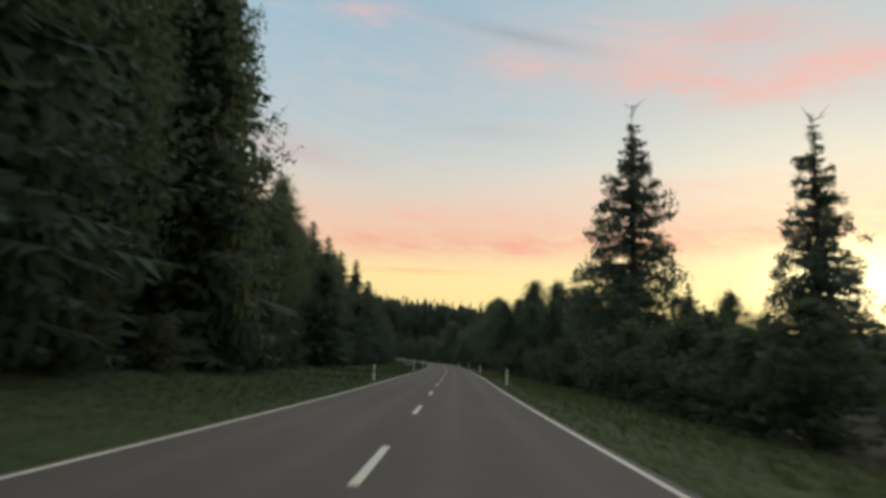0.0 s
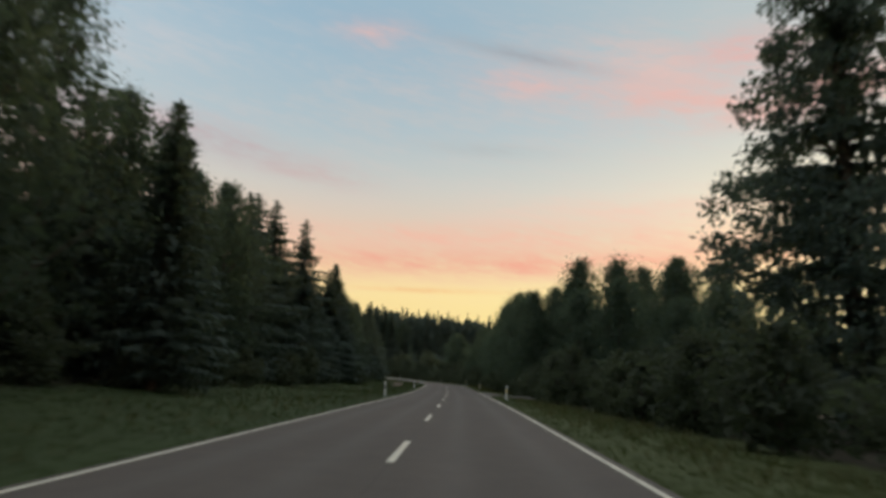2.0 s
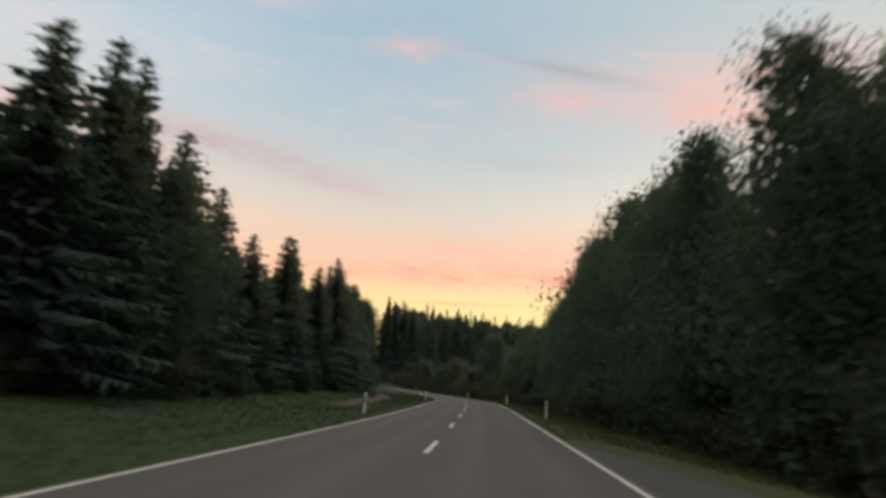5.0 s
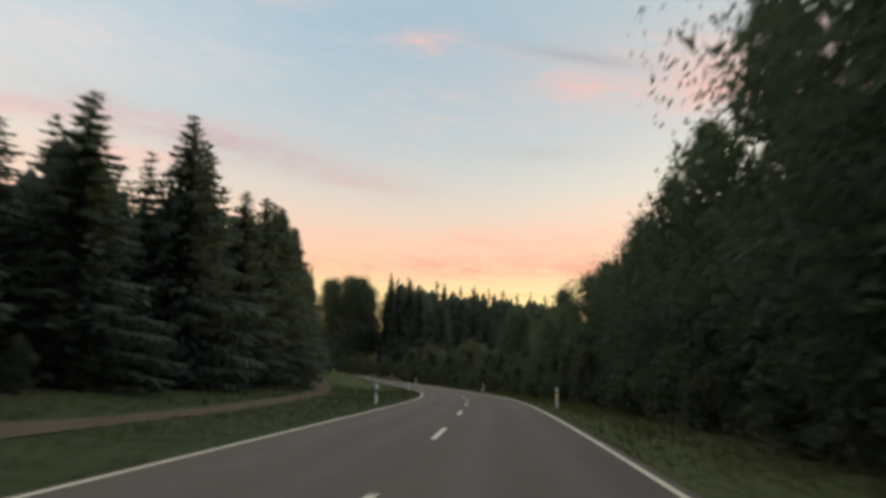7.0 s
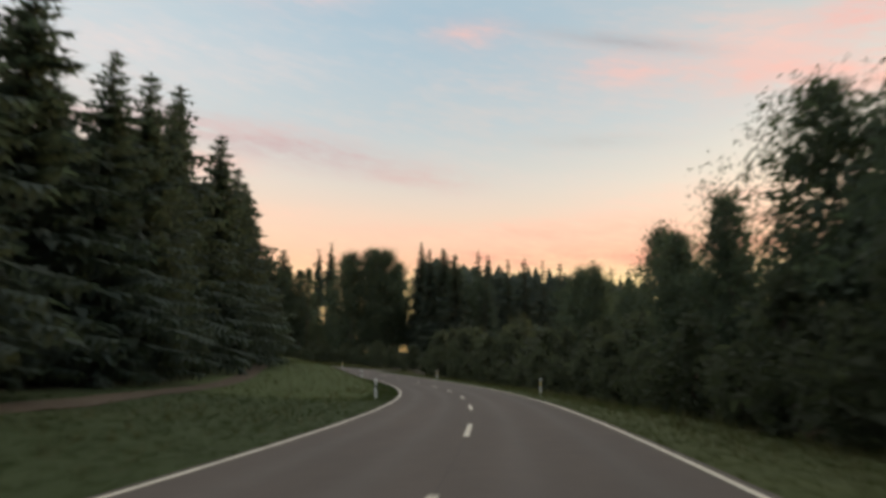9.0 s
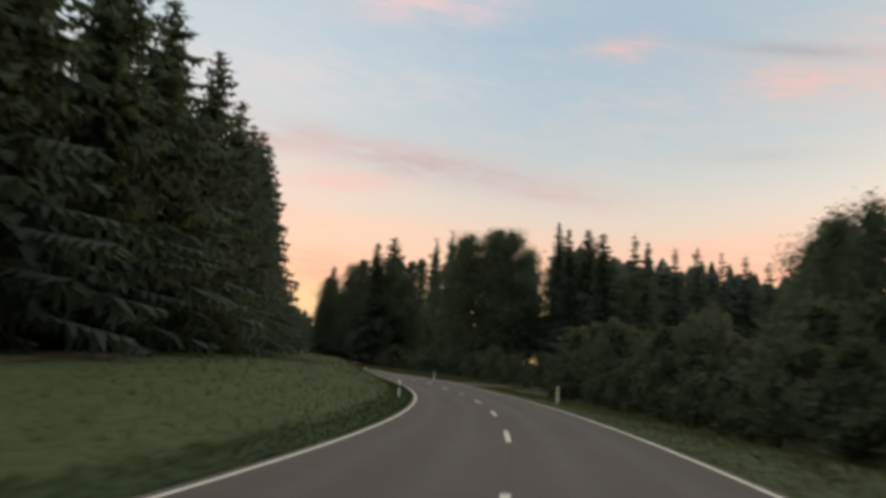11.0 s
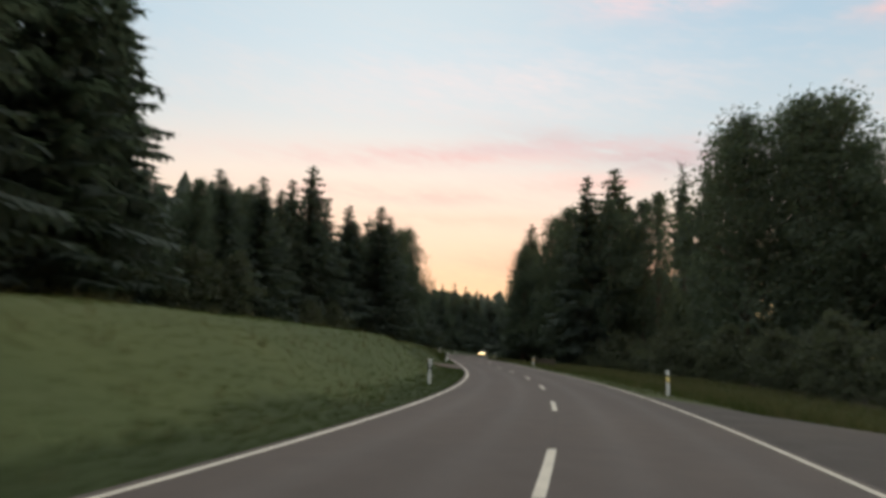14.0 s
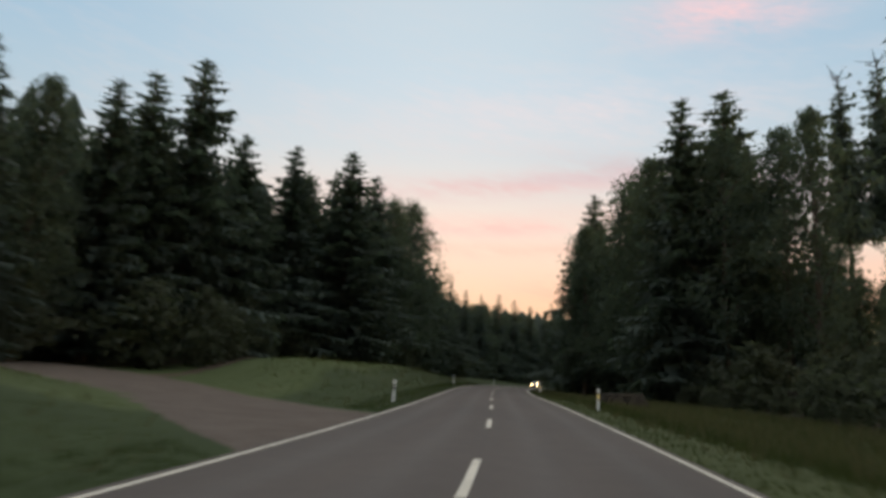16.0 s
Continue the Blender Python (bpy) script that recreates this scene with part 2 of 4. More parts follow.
def asphalt_mat():
    m, n, bsdf, _ = material("asphalt")
    pos = n.t.nodes.new("ShaderNodeNewGeometry").outputs["Position"]
    uv = n.t.nodes.new("ShaderNodeUVMap").outputs[0]          # u across the road in metres, v along it
    s = n.t.nodes.new("ShaderNodeSeparateXYZ")
    n.link(uv, s.inputs[0])
    big = n.noise(n.scaled(uv, (0.5, 0.06, 1)), 1.0, 5.0, 0.6)
    mid, fine = n.noise(pos, 1.6, 5.0, 0.6), n.noise(pos, 90.0, 2.0, 0.6)
    # smoother wheel tracks, two in each lane
    lane = n.math("SUBTRACT", n.math("ABSOLUTE", s.outputs[0]), 1.75)
    q = n.math("DIVIDE", n.math("SUBTRACT", n.math("ABSOLUTE", lane), 0.75), 0.32)
    track = n.math("EXPONENT", n.math("MULTIPLY", n.math("MULTIPLY", q, q), -1.0))
    v = n.math("ADD", n.math("MULTIPLY", big, 0.45), n.math("ADD", n.math("MULTIPLY", mid, 0.3), n.math("MULTIPLY", fine, 0.25)))
    c = n.ramp(v, [(0.3, (0.062, 0.051, 0.045, 1)), (0.5, (0.083, 0.067, 0.058, 1)), (0.72, (0.109, 0.087, 0.075, 1))])
    c = n.mix(n.math("MULTIPLY", track, 0.09), c, (0.07, 0.064, 0.06, 1))
    seam = n.math("LESS_THAN", n.math("ABSOLUTE", n.math("SUBTRACT", s.outputs[0], n.math("MULTIPLY", n.math("SUBTRACT", mid, 0.42), 0.06))), 0.018)
    c = n.mix(n.math("MULTIPLY", seam, 0.2), c, (0.03, 0.03, 0.03, 1))
    n.link(c, bsdf.inputs["Base Color"])
    n.put(bsdf.inputs["Roughness"], n.math("SUBTRACT", 0.86, n.math("MULTIPLY", track, 0.1)))
    bsdf.inputs["Specular IOR Level"].default_value = 0.3
    bumped(n, bsdf, fine, 0.35, 0.004)
    return m


def paint_mat():
    m, n, bsdf, _ = material("road_paint")
    pos = n.t.nodes.new("ShaderNodeNewGeometry").outputs["Position"]
    w = n.math("ADD", n.math("MULTIPLY", n.noise(pos, 2.2, 5.0, 0.65), 0.6), n.math("MULTIPLY", n.noise(pos, 40.0, 3.0, 0.7), 0.4))
    n.link(n.ramp(w, [(0.3, (0.22, 0.20, 0.16, 1)), (0.46, (0.52, 0.47, 0.38, 1)), (0.7, (0.68, 0.62, 0.51, 1))]), bsdf.inputs["Base Color"])
    bsdf.inputs["Roughness"].default_value = 0.6
    return m


def glow_mat(name, col, power):
    m, n, bsdf, out = material(name)
    em = n.t.nodes.new("ShaderNodeEmission")
    em.inputs[0].default_value, em.inputs[1].default_value = col + (1,), power
    n.link(em.outputs[0], out.inputs[0])
    return m


def glass_mat():
    m, n, bsdf, _ = material("car_glass")
    bsdf.inputs["Base Color"].default_value = (0.02, 0.025, 0.03, 1)
    bsdf.inputs["Roughness"].default_value = 0.05
    bsdf.inputs["Transmission Weight"].default_value = 0.6
    return m


M_ASPHALT, M_PAINT = asphalt_mat(), paint_mat()
M_GROUND = ground_cover(
    [(0.28, (0.049, 0.064, 0.022, 1)), (0.42, (0.054, 0.071, 0.025, 1)), (0.55, (0.061, 0.078, 0.028, 1)), (0.72, (0.070, 0.082, 0.033, 1))],
    [(0.28, (0.040, 0.047, 0.017, 1)), (0.42, (0.046, 0.056, 0.020, 1)), (0.55, (0.054, 0.064, 0.023, 1)), (0.72, (0.066, 0.068, 0.030, 1))],
    # left verge: greener than the right, its dimmer light put into the colour
    [(0.28, (0.025, 0.034, 0.011, 1)), (0.42, (0.028, 0.040, 0.013, 1)), (0.55, (0.032, 0.046, 0.015, 1)), (0.72, (0.037, 0.049, 0.018, 1))],
    [(0.25, (0.025, 0.020, 0.014, 1)), (0.5, (0.042, 0.035, 0.024, 1)), (0.75, (0.059, 0.056, 0.032, 1))])
M_GRAVEL = ground_mat("gravel", [(0.25, (0.076, 0.058, 0.046, 1)), (0.5, (0.109, 0.085, 0.070, 1)), (0.75, (0.145, 0.117, 0.095, 1))], 0.9, fine=22.0)
M_DIRT = ground_mat("dirt", [(0.25, (0.058, 0.042, 0.030, 1)), (0.5, (0.086, 0.064, 0.046, 1)), (0.75, (0.118, 0.090, 0.067, 1))], 0.8, fine=14.0)
M_SIDE = ground_mat("side_asphalt", [(0.25, (0.055, 0.049, 0.043, 1)), (0.5, (0.073, 0.064, 0.057, 1)), (0.75, (0.093, 0.081, 0.073, 1))], 0.7, fine=30.0, bump=0.3)
M_BLADE = foliage_mat("grass_blade", (0.073, 0.092, 0.033), (0.086, 0.103, 0.039), 0.55)
# left verge blades: a greener grass, darkened in colour for the dim side
M_WEED_DIM = foliage_mat("verge_blade_dim", (0.038, 0.056, 0.018), (0.047, 0.064, 0.021), 0.55)
M_OLIVE = foliage_mat("olive_blade", (0.052, 0.064, 0.023), (0.068, 0.079, 0.029), 0.55)
M_STRAW = foliage_mat("dry_grass", (0.085, 0.082, 0.040), (0.12, 0.108, 0.056), 0.5)
M_NEEDLE = foliage_mat("spruce_needles", (0.073, 0.093, 0.082), (0.097, 0.120, 0.104), 0.48)
M_LEAF = foliage_mat("leaves", (0.070, 0.092, 0.070), (0.094, 0.117, 0.087), 0.5)
M_LEAF_B = foliage_mat("shrub_leaves", (0.066, 0.076, 0.054), (0.086, 0.096, 0.068), 0.5)
M_BARK = plain("bark", (0.11, 0.085, 0.065), 0.95, grain=0.55, scale=5.0)
M_WHITE = plain("post_plastic", (0.72, 0.72, 0.70), 0.45, grain=0.18, scale=6.0)
M_BLACK = plain("black_plastic", (0.02, 0.02, 0.02), 0.5)
M_AMBER = plain("amber_reflector", (1.0, 0.78, 0.30), 0.3, grain=0.04)
M_CLEAR = plain("clear_reflector", (0.85, 0.86, 0.84), 0.15, grain=0.1)
M_LOG = plain("cut_log", (0.085, 0.068, 0.050), 0.9, grain=0.5, scale=7.0)
M_LOGEND = plain("log_end", (0.10, 0.08, 0.06), 0.9, grain=0.4, scale=20.0)
M_CAR = plain("car_paint", (0.05, 0.055, 0.065), 0.25, 0.4, grain=0.1)
M_RUBBER = plain("tyre_rubber", (0.02, 0.02, 0.02), 0.85)
M_RIM = plain("alloy", (0.45, 0.45, 0.46), 0.35, 0.9)
M_GLASS = glass_mat()
M_LAMP = glow_mat("headlight_glow", (1.0, 0.66, 0.27), 14.0)


# ---- the road's line: curvature (1/km) every 20 m, grade (%) every 40 m ----
KAPPA = [0.12, 0.12, 0.1, -0.12, 0.01, 0.13, 0.18, 0.38, 0.52, -0.04, 0.75, 0.62, 2.25, 2.98, 3.98, 4.7, 3.74, 3.62, 3.66, 4.17, 3.56, 1.42,
         0.26, -0.61, -1.32, -1.9, -2.3, -2.5, -2.5, -2.5, -2.0, -1.0, 0.0]
GRADE = [-0.4, -0.32, 0.66, 0.42, 0.59, 1.17, 0.56, 1.25, 2.97, 4.47, 5.22, 5.67, 5.6, 4.9, 4.3, 3.5, 2.5, 2.0]
S = np.arange(-160.0, 701.0, 1.0)
_k = np.interp(S, np.arange(-40, -40 + 20 * len(KAPPA), 20), KAPPA) * 1e-3
_g = np.interp(S, np.arange(-40, -40 + 40 * len(GRADE), 40), GRADE) * 1e-2
TH = np.concatenate([[0], np.cumsum((_k[1:] + _k[:-1]) / 2)])
TH -= TH[160]
_tm = (TH[1:] + TH[:-1]) / 2
CX = np.concatenate([[0], np.cumsum(-np.sin(_tm))])
CY = np.concatenate([[0], np.cumsum(np.cos(_tm))])
CZ = np.concatenate([[0], np.cumsum((_g[1:] + _g[:-1]) / 2)])
CX, CY, CZ = CX - CX[160], CY - CY[160], CZ - CZ[160]


def step(a, b, x):
    t = min(1.0, max(0.0, (x - a) / (b - a)))
    return t * t * (3 - 2 * t)


def heading(s):
    return float(np.interp(s, S, TH))


def place(s, d, h=0.0):
    """World place at s metres along the centre line, d metres to its right, h above the road's level."""
    th = heading(s)
    bank = -0.05 * step(400, 455, s)
    return Vector((float(np.interp(s, S, CX)) + d * math.cos(th), float(np.interp(s, S, CY)) + d * math.sin(th),
                   float(np.interp(s, S, CZ)) + h + bank * max(-6.0, min(6.0, d))))


HALF = 3.74                                      # half of the asphalt
SIDE_LO = ([2, 3.8, 5.4, 9.6, 13, 16.6, 20, 26, 36, 60], [372, 375, 377, 383, 387.5, 391, 393.5, 396, 399, 406])      # edges of the gravel side road, by distance to the left
SIDE_UP = ([2, 3.8, 5.2, 9.2, 14.6, 18, 22, 30, 60], [391, 389.5, 390, 393, 401, 404.5, 406, 406.5, 412])


def lie(s, d):
    """Height of the ground over the road's level."""
    a = abs(d)
    if a < HALF:
        return -0.07
    wob = 0.10 * noise.noise(Vector((s * 0.09, d * 0.16, 0))) + 0.04 * noise.noise(Vector((s * 0.4, d * 0.5, 3)))
    wob *= step(4.2, 7.0, a)
    if d > 0:
        z = float(np.interp(a, [3.74, 4.2, 5.2, 6, 8, 11, 16, 40, 90, 200], [-0.025, 0.02, 0.0, -0.1, -0.34, -0.72, -0.9, -1.0, 0.0, 2.0]))
        z += 0.5 * step(330, 380, s) * step(6, 14, a)
        return z + wob
    flat = float(np.interp(a, [3.74, 4.2, 5.5, 8, 11, 14, 20, 40, 90, 200], [-0.025, 0.03, 0.03, 0.08, 0.22, 0.5, 0.9, 1.6, 3.0, 5.0]))
    lo, up = float(np.interp(a, *SIDE_LO)), float(np.interp(a, *SIDE_UP))
    bank1 = float(np.interp(a, [4.2, 5.0, 6.2, 7.5, 9, 12, 15, 20, 40, 200], [-0.05, 0.12, 0.65, 1.2, 1.62, 1.85, 1.95, 2.05, 2.5, 6.0])) * (1 + 0.27 * step(305, 345, s) * step(5, 9, a))
    w1 = step(248, 292, s) * (1 - step(lo - 15, lo + 1.5, s))
    bank2 = float(np.interp(a, [4.2, 5.5, 7.5, 9.5, 13, 20, 40, 200], [-0.05, 0.3, 1.25, 1.75, 1.95, 1.9, 2.4, 6.0]))
    w2 = step(up + 0.5, up + 14, s) * (1 - 0.5 * step(440, 480, s))
    ws = step(lo - 15, lo + 1.5, s) * (1 - step(up + 0.5, up + 14, s))
    road = float(np.interp(a, [3.9, 6, 10, 16, 20, 26, 40, 200], [-0.05, 0.02, 0.18, 0.4, 0.65, 0.95, 1.4, 4.5]))
    w0 = 1 - w1 - w2 - ws
    return flat * w0 + bank1 * w1 + bank2 * w2 + road * ws + wob * (1 - 0.8 * ws)


def on_side_road(s, d, margin=0.0):
    a = abs(d)
    if d < 0:
        return a < 24 and np.interp(a, *SIDE_LO) - margin < s < np.interp(a, *SIDE_UP) + margin
    return a < 10 and 323 - margin < s < 350 - 4.0 * min(a - 3.6, 4) + margin


def on_ground(s, d, h=0.0):
    return place(s, d, lie(s, d) + h)


# ---- making meshes ----
def mesh_of(name, verts, faces, mats, slots=None, smooth=False):
    me = bpy.data.meshes.new(name)
    me.from_pydata([tuple(v) for v in verts], [], faces)
    for m in mats:
        me.materials.append(m)
    if slots is not None:
        me.polygons.foreach_set("material_index", slots)
    if smooth:
        me.polygons.foreach_set("use_smooth", [True] * len(me.polygons))
    me.update()
    return me


def part(name, bm, mat, parent=None, label="", smooth=False):
    me = bpy.data.meshes.new(name)
    bm.to_mesh(me)
    bm.free()
    me.materials.append(mat)
    if smooth:
        me.polygons.foreach_set("use_smooth", [True] * len(me.polygons))
    ob = new(name, me)
    ob.parent = parent
    return tagged(ob, label)


def box(sx, sy, sz, at=(0, 0, 0), bevel=0.0, taper=1.0):
    bm = bmesh.new()
    bmesh.ops.create_cube(bm, size=1)
    for v in bm.verts:
        k = taper if v.co.z > 0 else 1.0
        v.co = Vector((v.co.x * sx * k + at[0], v.co.y * sy * k + at[1], v.co.z * sz + at[2]))
    if bevel:
        bmesh.ops.bevel(bm, geom=bm.edges[:], offset=bevel, segments=2, affect="EDGES")
    return bm


def disc(r, depth, at, axis="y", n=20, r2=None):
    bm = bmesh.new()
    turn = {"y": Matrix.Rotation(math.pi / 2, 4, "X"), "x": Matrix.Rotation(math.pi / 2, 4, "Y"), "z": Matrix()}[axis]
    bmesh.ops.create_cone(bm, cap_ends=True, segments=n, radius1=r, radius2=r if r2 is None else r2, depth=depth, matrix=Matrix.Translation(at) @ turn)
    return bm


def ribbon(name, s0, s1, ds, cols, height, mat, uv=True):
    """A strip along the road. cols: distances to the right; height(s, d)."""
    ss = np.arange(s0, s1 + ds / 2, ds)
    verts = [place(s, d, height(s, d)) for s in ss for d in cols]
    n = len(cols)
    faces = [(i * n + j, i * n + j + 1, (i + 1) * n + j + 1, (i + 1) * n + j) for i in range(len(ss) - 1) for j in range(n - 1)]
    me = mesh_of(name, verts, faces, [mat], smooth=True)
    if uv:
        layer = me.uv_layers.new(name="UVMap")
        co = [(cols[k % n], ss[k // n]) for k in range(len(verts))]
        flat = [c for lp in me.loops for c in co[lp.vertex_index]]
        layer.data.foreach_set("uv", flat)
    return me


# ---- ground: one sheet to the horizon ----
COLS = [-150, -110, -80, -60, -45, -36, -30, -25, -21, -18, -16, -14, -12.5, -11, -10, -9, -8, -7.2, -6.5, -5.8, -5.2, -4.7, -4.3, -3.95, -3.72, -3.5, 0,
        3.5, 3.72, 3.95, 4.4, 5, 5.8, 6.8, 7.8, 9, 10.5, 12, 14, 17, 21, 26, 32, 40, 50, 65, 85, 110, 150]
rows = np.arange(-120.0, 661.0, 2.0)
gv = [on_ground(s, d) for s in rows for d in COLS]
nc = len(COLS)
gf = [(i * nc + j, i * nc + j + 1, (i + 1) * nc + j + 1, (i + 1) * nc + j) for i in range(len(rows) - 1) for j in range(nc - 1)]
rim = [j for j in range(nc)] + [i * nc + nc - 1 for i in range(1, len(rows))] + [(len(rows) - 1) * nc + j for j in range(nc - 2, -1, -1)] + [i * nc for i in range(len(rows) - 2, 0, -1)]
mid = Vector((sum(gv[i].x for i in rim) / len(rim), sum(gv[i].y for i in rim) / len(rim), 0))
base = len(gv)
for i in rim:
    out = gv[i] - mid
    out.z = 0
    out.normalize()
    gv.append(Vector((mid.x + out.x * 2600, mid.y + out.y * 2600, 8.0)))
for k in range(len(rim)):
    k2 = (k + 1) % len(rim)
    gf.append((rim[k], base + k, base + k2, rim[k2]))


def wooded(s, d):
    """How far forest stands at this place, 0 to 1, so that the ground is litter."""
    if d < 0:
        edge = float(np.interp(s, [-20, 0, 60, 120, 190, 215, 240, 262, 352, 362, 384, 410, 430, 450, 600], [11.5, 12, 14, 14.5, 13.8, 16.2, 18, 18.5, 16.6, 18.5, 24, 21, 16, 11.5, 10.5]))
        return 0.0 if on_side_road(s, d, 3.0) else step(edge - 1.2, edge + 1.2, -d)
    edge = float(np.interp(s, [0, 40, 95, 125, 160, 240, 290, 320, 350, 420, 460, 600], [10.2, 12.5, 13.5, 10.5, 8.2, 8.4, 9, 11.5, 16.5, 16.5, 12, 10]))
    return 0.0 if on_side_road(s, d, 1.5) else step(edge - 1.2, edge + 1.2, d)


def mown(s, d):
    """How far the grass here is the mown bank, 0 to 1, not the coarse growth of the verge."""
    if d > 0:
        return 0.0
    low = 5.0 + 3.2 * step(354, 368, s) + 0.7 * noise.noise(Vector((s * 0.15, 0, 7)))
    return step(228, 246, s) * step(low - 0.7, low + 0.9, -d)


ground_mesh = mesh_of("ground", gv, gf, [M_GROUND], smooth=True)
spots_sd = [(s, d) for s in rows for d in COLS] + [(rows[i // nc], COLS[i % nc]) for i in rim]
for key, grows in (("wood", wooded), ("mown", mown), ("olive", lambda s, d: step(-1, 1, d))):
    values = [grows(s, d) for s, d in spots_sd]
    if key == "wood":
        values[base:] = [1.0] * len(rim)
    ground_mesh.attributes.new(key, "FLOAT", "POINT").data.foreach_set("value", values)
ground = new("ground", ground_mesh)
tagged(ground, "rough green verge grass and forest floor beside the road", "ground", kind="structure")

# ---- road, edge lines, dashes ----
road_cols = [-HALF, -3.62, -2.6, -1.75, -0.9, 0, 0.9, 1.75, 2.6, 3.62, HALF]
road = new("road", ribbon("road", -110, 640, 2, road_cols, lambda s, d: 0.0 if abs(d) < HALF else -0.008 + 0.01 * noise.noise(Vector((s * 0.5, d, 0))), M_ASPHALT))
tagged(road, "grey worn asphalt two-lane country road", "road", kind="structure")
LINE = 3.53


def edge_line(s0, s1, d, wide=0.105):
    ob = new("edge_line", ribbon("edge_line", s0, s1, 2, [d - wide / 2, d + wide / 2], lambda s, q: 0.004, M_PAINT))
    ob.parent = road
    tagged(ob, "solid white painted edge line")


edge_line(-110, 640, -LINE)
edge_line(-110, 640, LINE)
for n in range(-6, 50):
    ob = new("dash", ribbon("dash", 12 * n, 12 * n + 4, 1, [-0.065, 0.065], lambda s, q: 0.004, M_PAINT))
    ob.parent = road


# ---- side roads and tracks ----
def patch(name, lo, up, dists, mat, label, lift=0.03):
    """A side road between two edges given as along-road values at distances from the centre line."""
    rowsn = 14
    verts, faces = [], []
    for d in dists:
        a, b = float(np.interp(abs(d), *lo)), float(np.interp(abs(d), *up))
        for k in range(rowsn + 1):
            s = a + (b - a) * k / rowsn
            s += 0.35 * noise.noise(Vector((d * 0.7, k * 0.3, 9))) * (1 if k in (0, rowsn) else 0)
            h = max(-0.014, lie(s, d) + lift) - (0.12 if k in (0, rowsn) else 0.0)
            verts.append(place(s, d, h))
    m = rowsn + 1
    for i in range(len(dists) - 1):
        for k in range(rowsn):
            faces.append((i * m + k, i * m + k + 1, (i + 1) * m + k + 1, (i + 1) * m + k))
    ob = new(name, mesh_of(name, verts, faces, [mat], smooth=True))
    return tagged(ob, label, "road", kind="structure")


def spread(a, b, n):
    return [a + (b - a) * i / n for i in range(n + 1)]


patch("side_road_left", SIDE_LO, SIDE_UP, spread(-HALF + 0.05, -25.5, 44), M_GRAVEL, "pale gravel forest road joining the asphalt")
patch("side_road_right", ([3.6, 4.5, 6.5, 8, 14, 30], [322, 325, 329, 329.5, 328, 322]), ([3.6, 4.4, 5.6, 6.3, 7, 8, 14, 30], [349, 344, 340, 337.5, 335, 333, 332, 326]),
      spread(HALF - 0.05, 9.5, 16), M_SIDE, "grey paved field access beside the road")
patch("layby", ([3.6, 6, 10, 16], [103, 105, 102, 96]), ([3.6, 4.6, 5.3, 6.9, 8.3, 16], [128, 122, 116, 110.5, 108, 101]), spread(HALF - 0.05, 7.8, 14), M_SIDE, "dark paved field entrance beside the road")


TRACK_S, TRACK_D = [150, 180, 190, 200, 210, 220, 232, 250, 268, 284], [-7.6, -8.6, -9.3, -10.2, -11.4, -12.6, -13.8, -15.2, -15.8, -15.6]


def track(s0, s1, centre, width):
    ss = np.arange(s0, s1, 1.5)
    verts, faces = [], []
    for i, s in enumerate(ss):
        c = float(np.interp(s, *centre))
        w = width * (0.85 + 0.3 * noise.noise(Vector((s * 0.2, 0, 5))))
        for q in (-0.5, -0.25, 0, 0.25, 0.5):
            verts.append(on_ground(s, c + q * w, 0.03 - 0.02 * (abs(q) == 0.25)))
    for i in range(len(ss) - 1):
        for k in range(4):
            faces.append((i * 5 + k, i * 5 + k + 1, (i + 1) * 5 + k + 1, (i + 1) * 5 + k))
    ob = new("forest_track", mesh_of("forest_track", verts, faces, [M_DIRT], smooth=True))
    tagged(ob, "brown dirt track along the forest edge", "path", kind="structure")


track(403, 438, ([403, 412, 424, 438], [-18.6, -17.6, -16.6, -14.0]), 1.5)
track(150, 284, (TRACK_S, TRACK_D), 1.7)


# ---- trees ----
def frond(verts, faces, p, az, length, rise, rng, wide):
    """A drooping spruce branch: hanging side twigs along a sagging spine."""
    ca, sa = math.cos(az), math.sin(az)
    n = max(3, int(length / 0.36))
    pts = []
    for i in range(n + 1):
        u = i / n
        r = length * u
        z = length * (rise * u - 0.42 * u * u + 0.20 * u * u * u)
        pts.append((p[0] + ca * r, p[1] + sa * r, p[2] + z))
    for i in range(n):
        a, b = pts[i], pts[i + 1]
        u = (i + 0.5) / n
        w = min(0.85, max(0.16, wide * length * (0.5 - 0.34 * u))) * rng.uniform(0.6, 1.3)
        drop = w * rng.uniform(0.5, 1.15)
        for side in (-1, 1):
            tip = ((a[0] + b[0]) / 2 + ca * w * 0.6 - sa * side * w, (a[1] + b[1]) / 2 + sa * w * 0.6 + ca * side * w, (a[2] + b[2]) / 2 - drop * rng.uniform(0.4, 1.0))
            k = len(verts)
            verts += [a, b, tip]
            faces.append((k, k + 1, k + 2))
        k = len(verts)
        verts += [a, b, ((a[0] + b[0]) / 2 + rng.uniform(-0.1, 0.1), (a[1] + b[1]) / 2 + rng.uniform(-0.1, 0.1), (a[2] + b[2]) / 2 - 0.2 - drop)]
        faces.append((k, k + 1, k + 2))
    k = len(verts)
    q = pts[-1]
    verts += [pts[-2], (q[0] - sa * 0.12, q[1] + ca * 0.12, q[2]), (q[0] + ca * 0.35, q[1] + sa * 0.35, q[2] - 0.05)]
    faces.append((k, k + 1, k + 2))


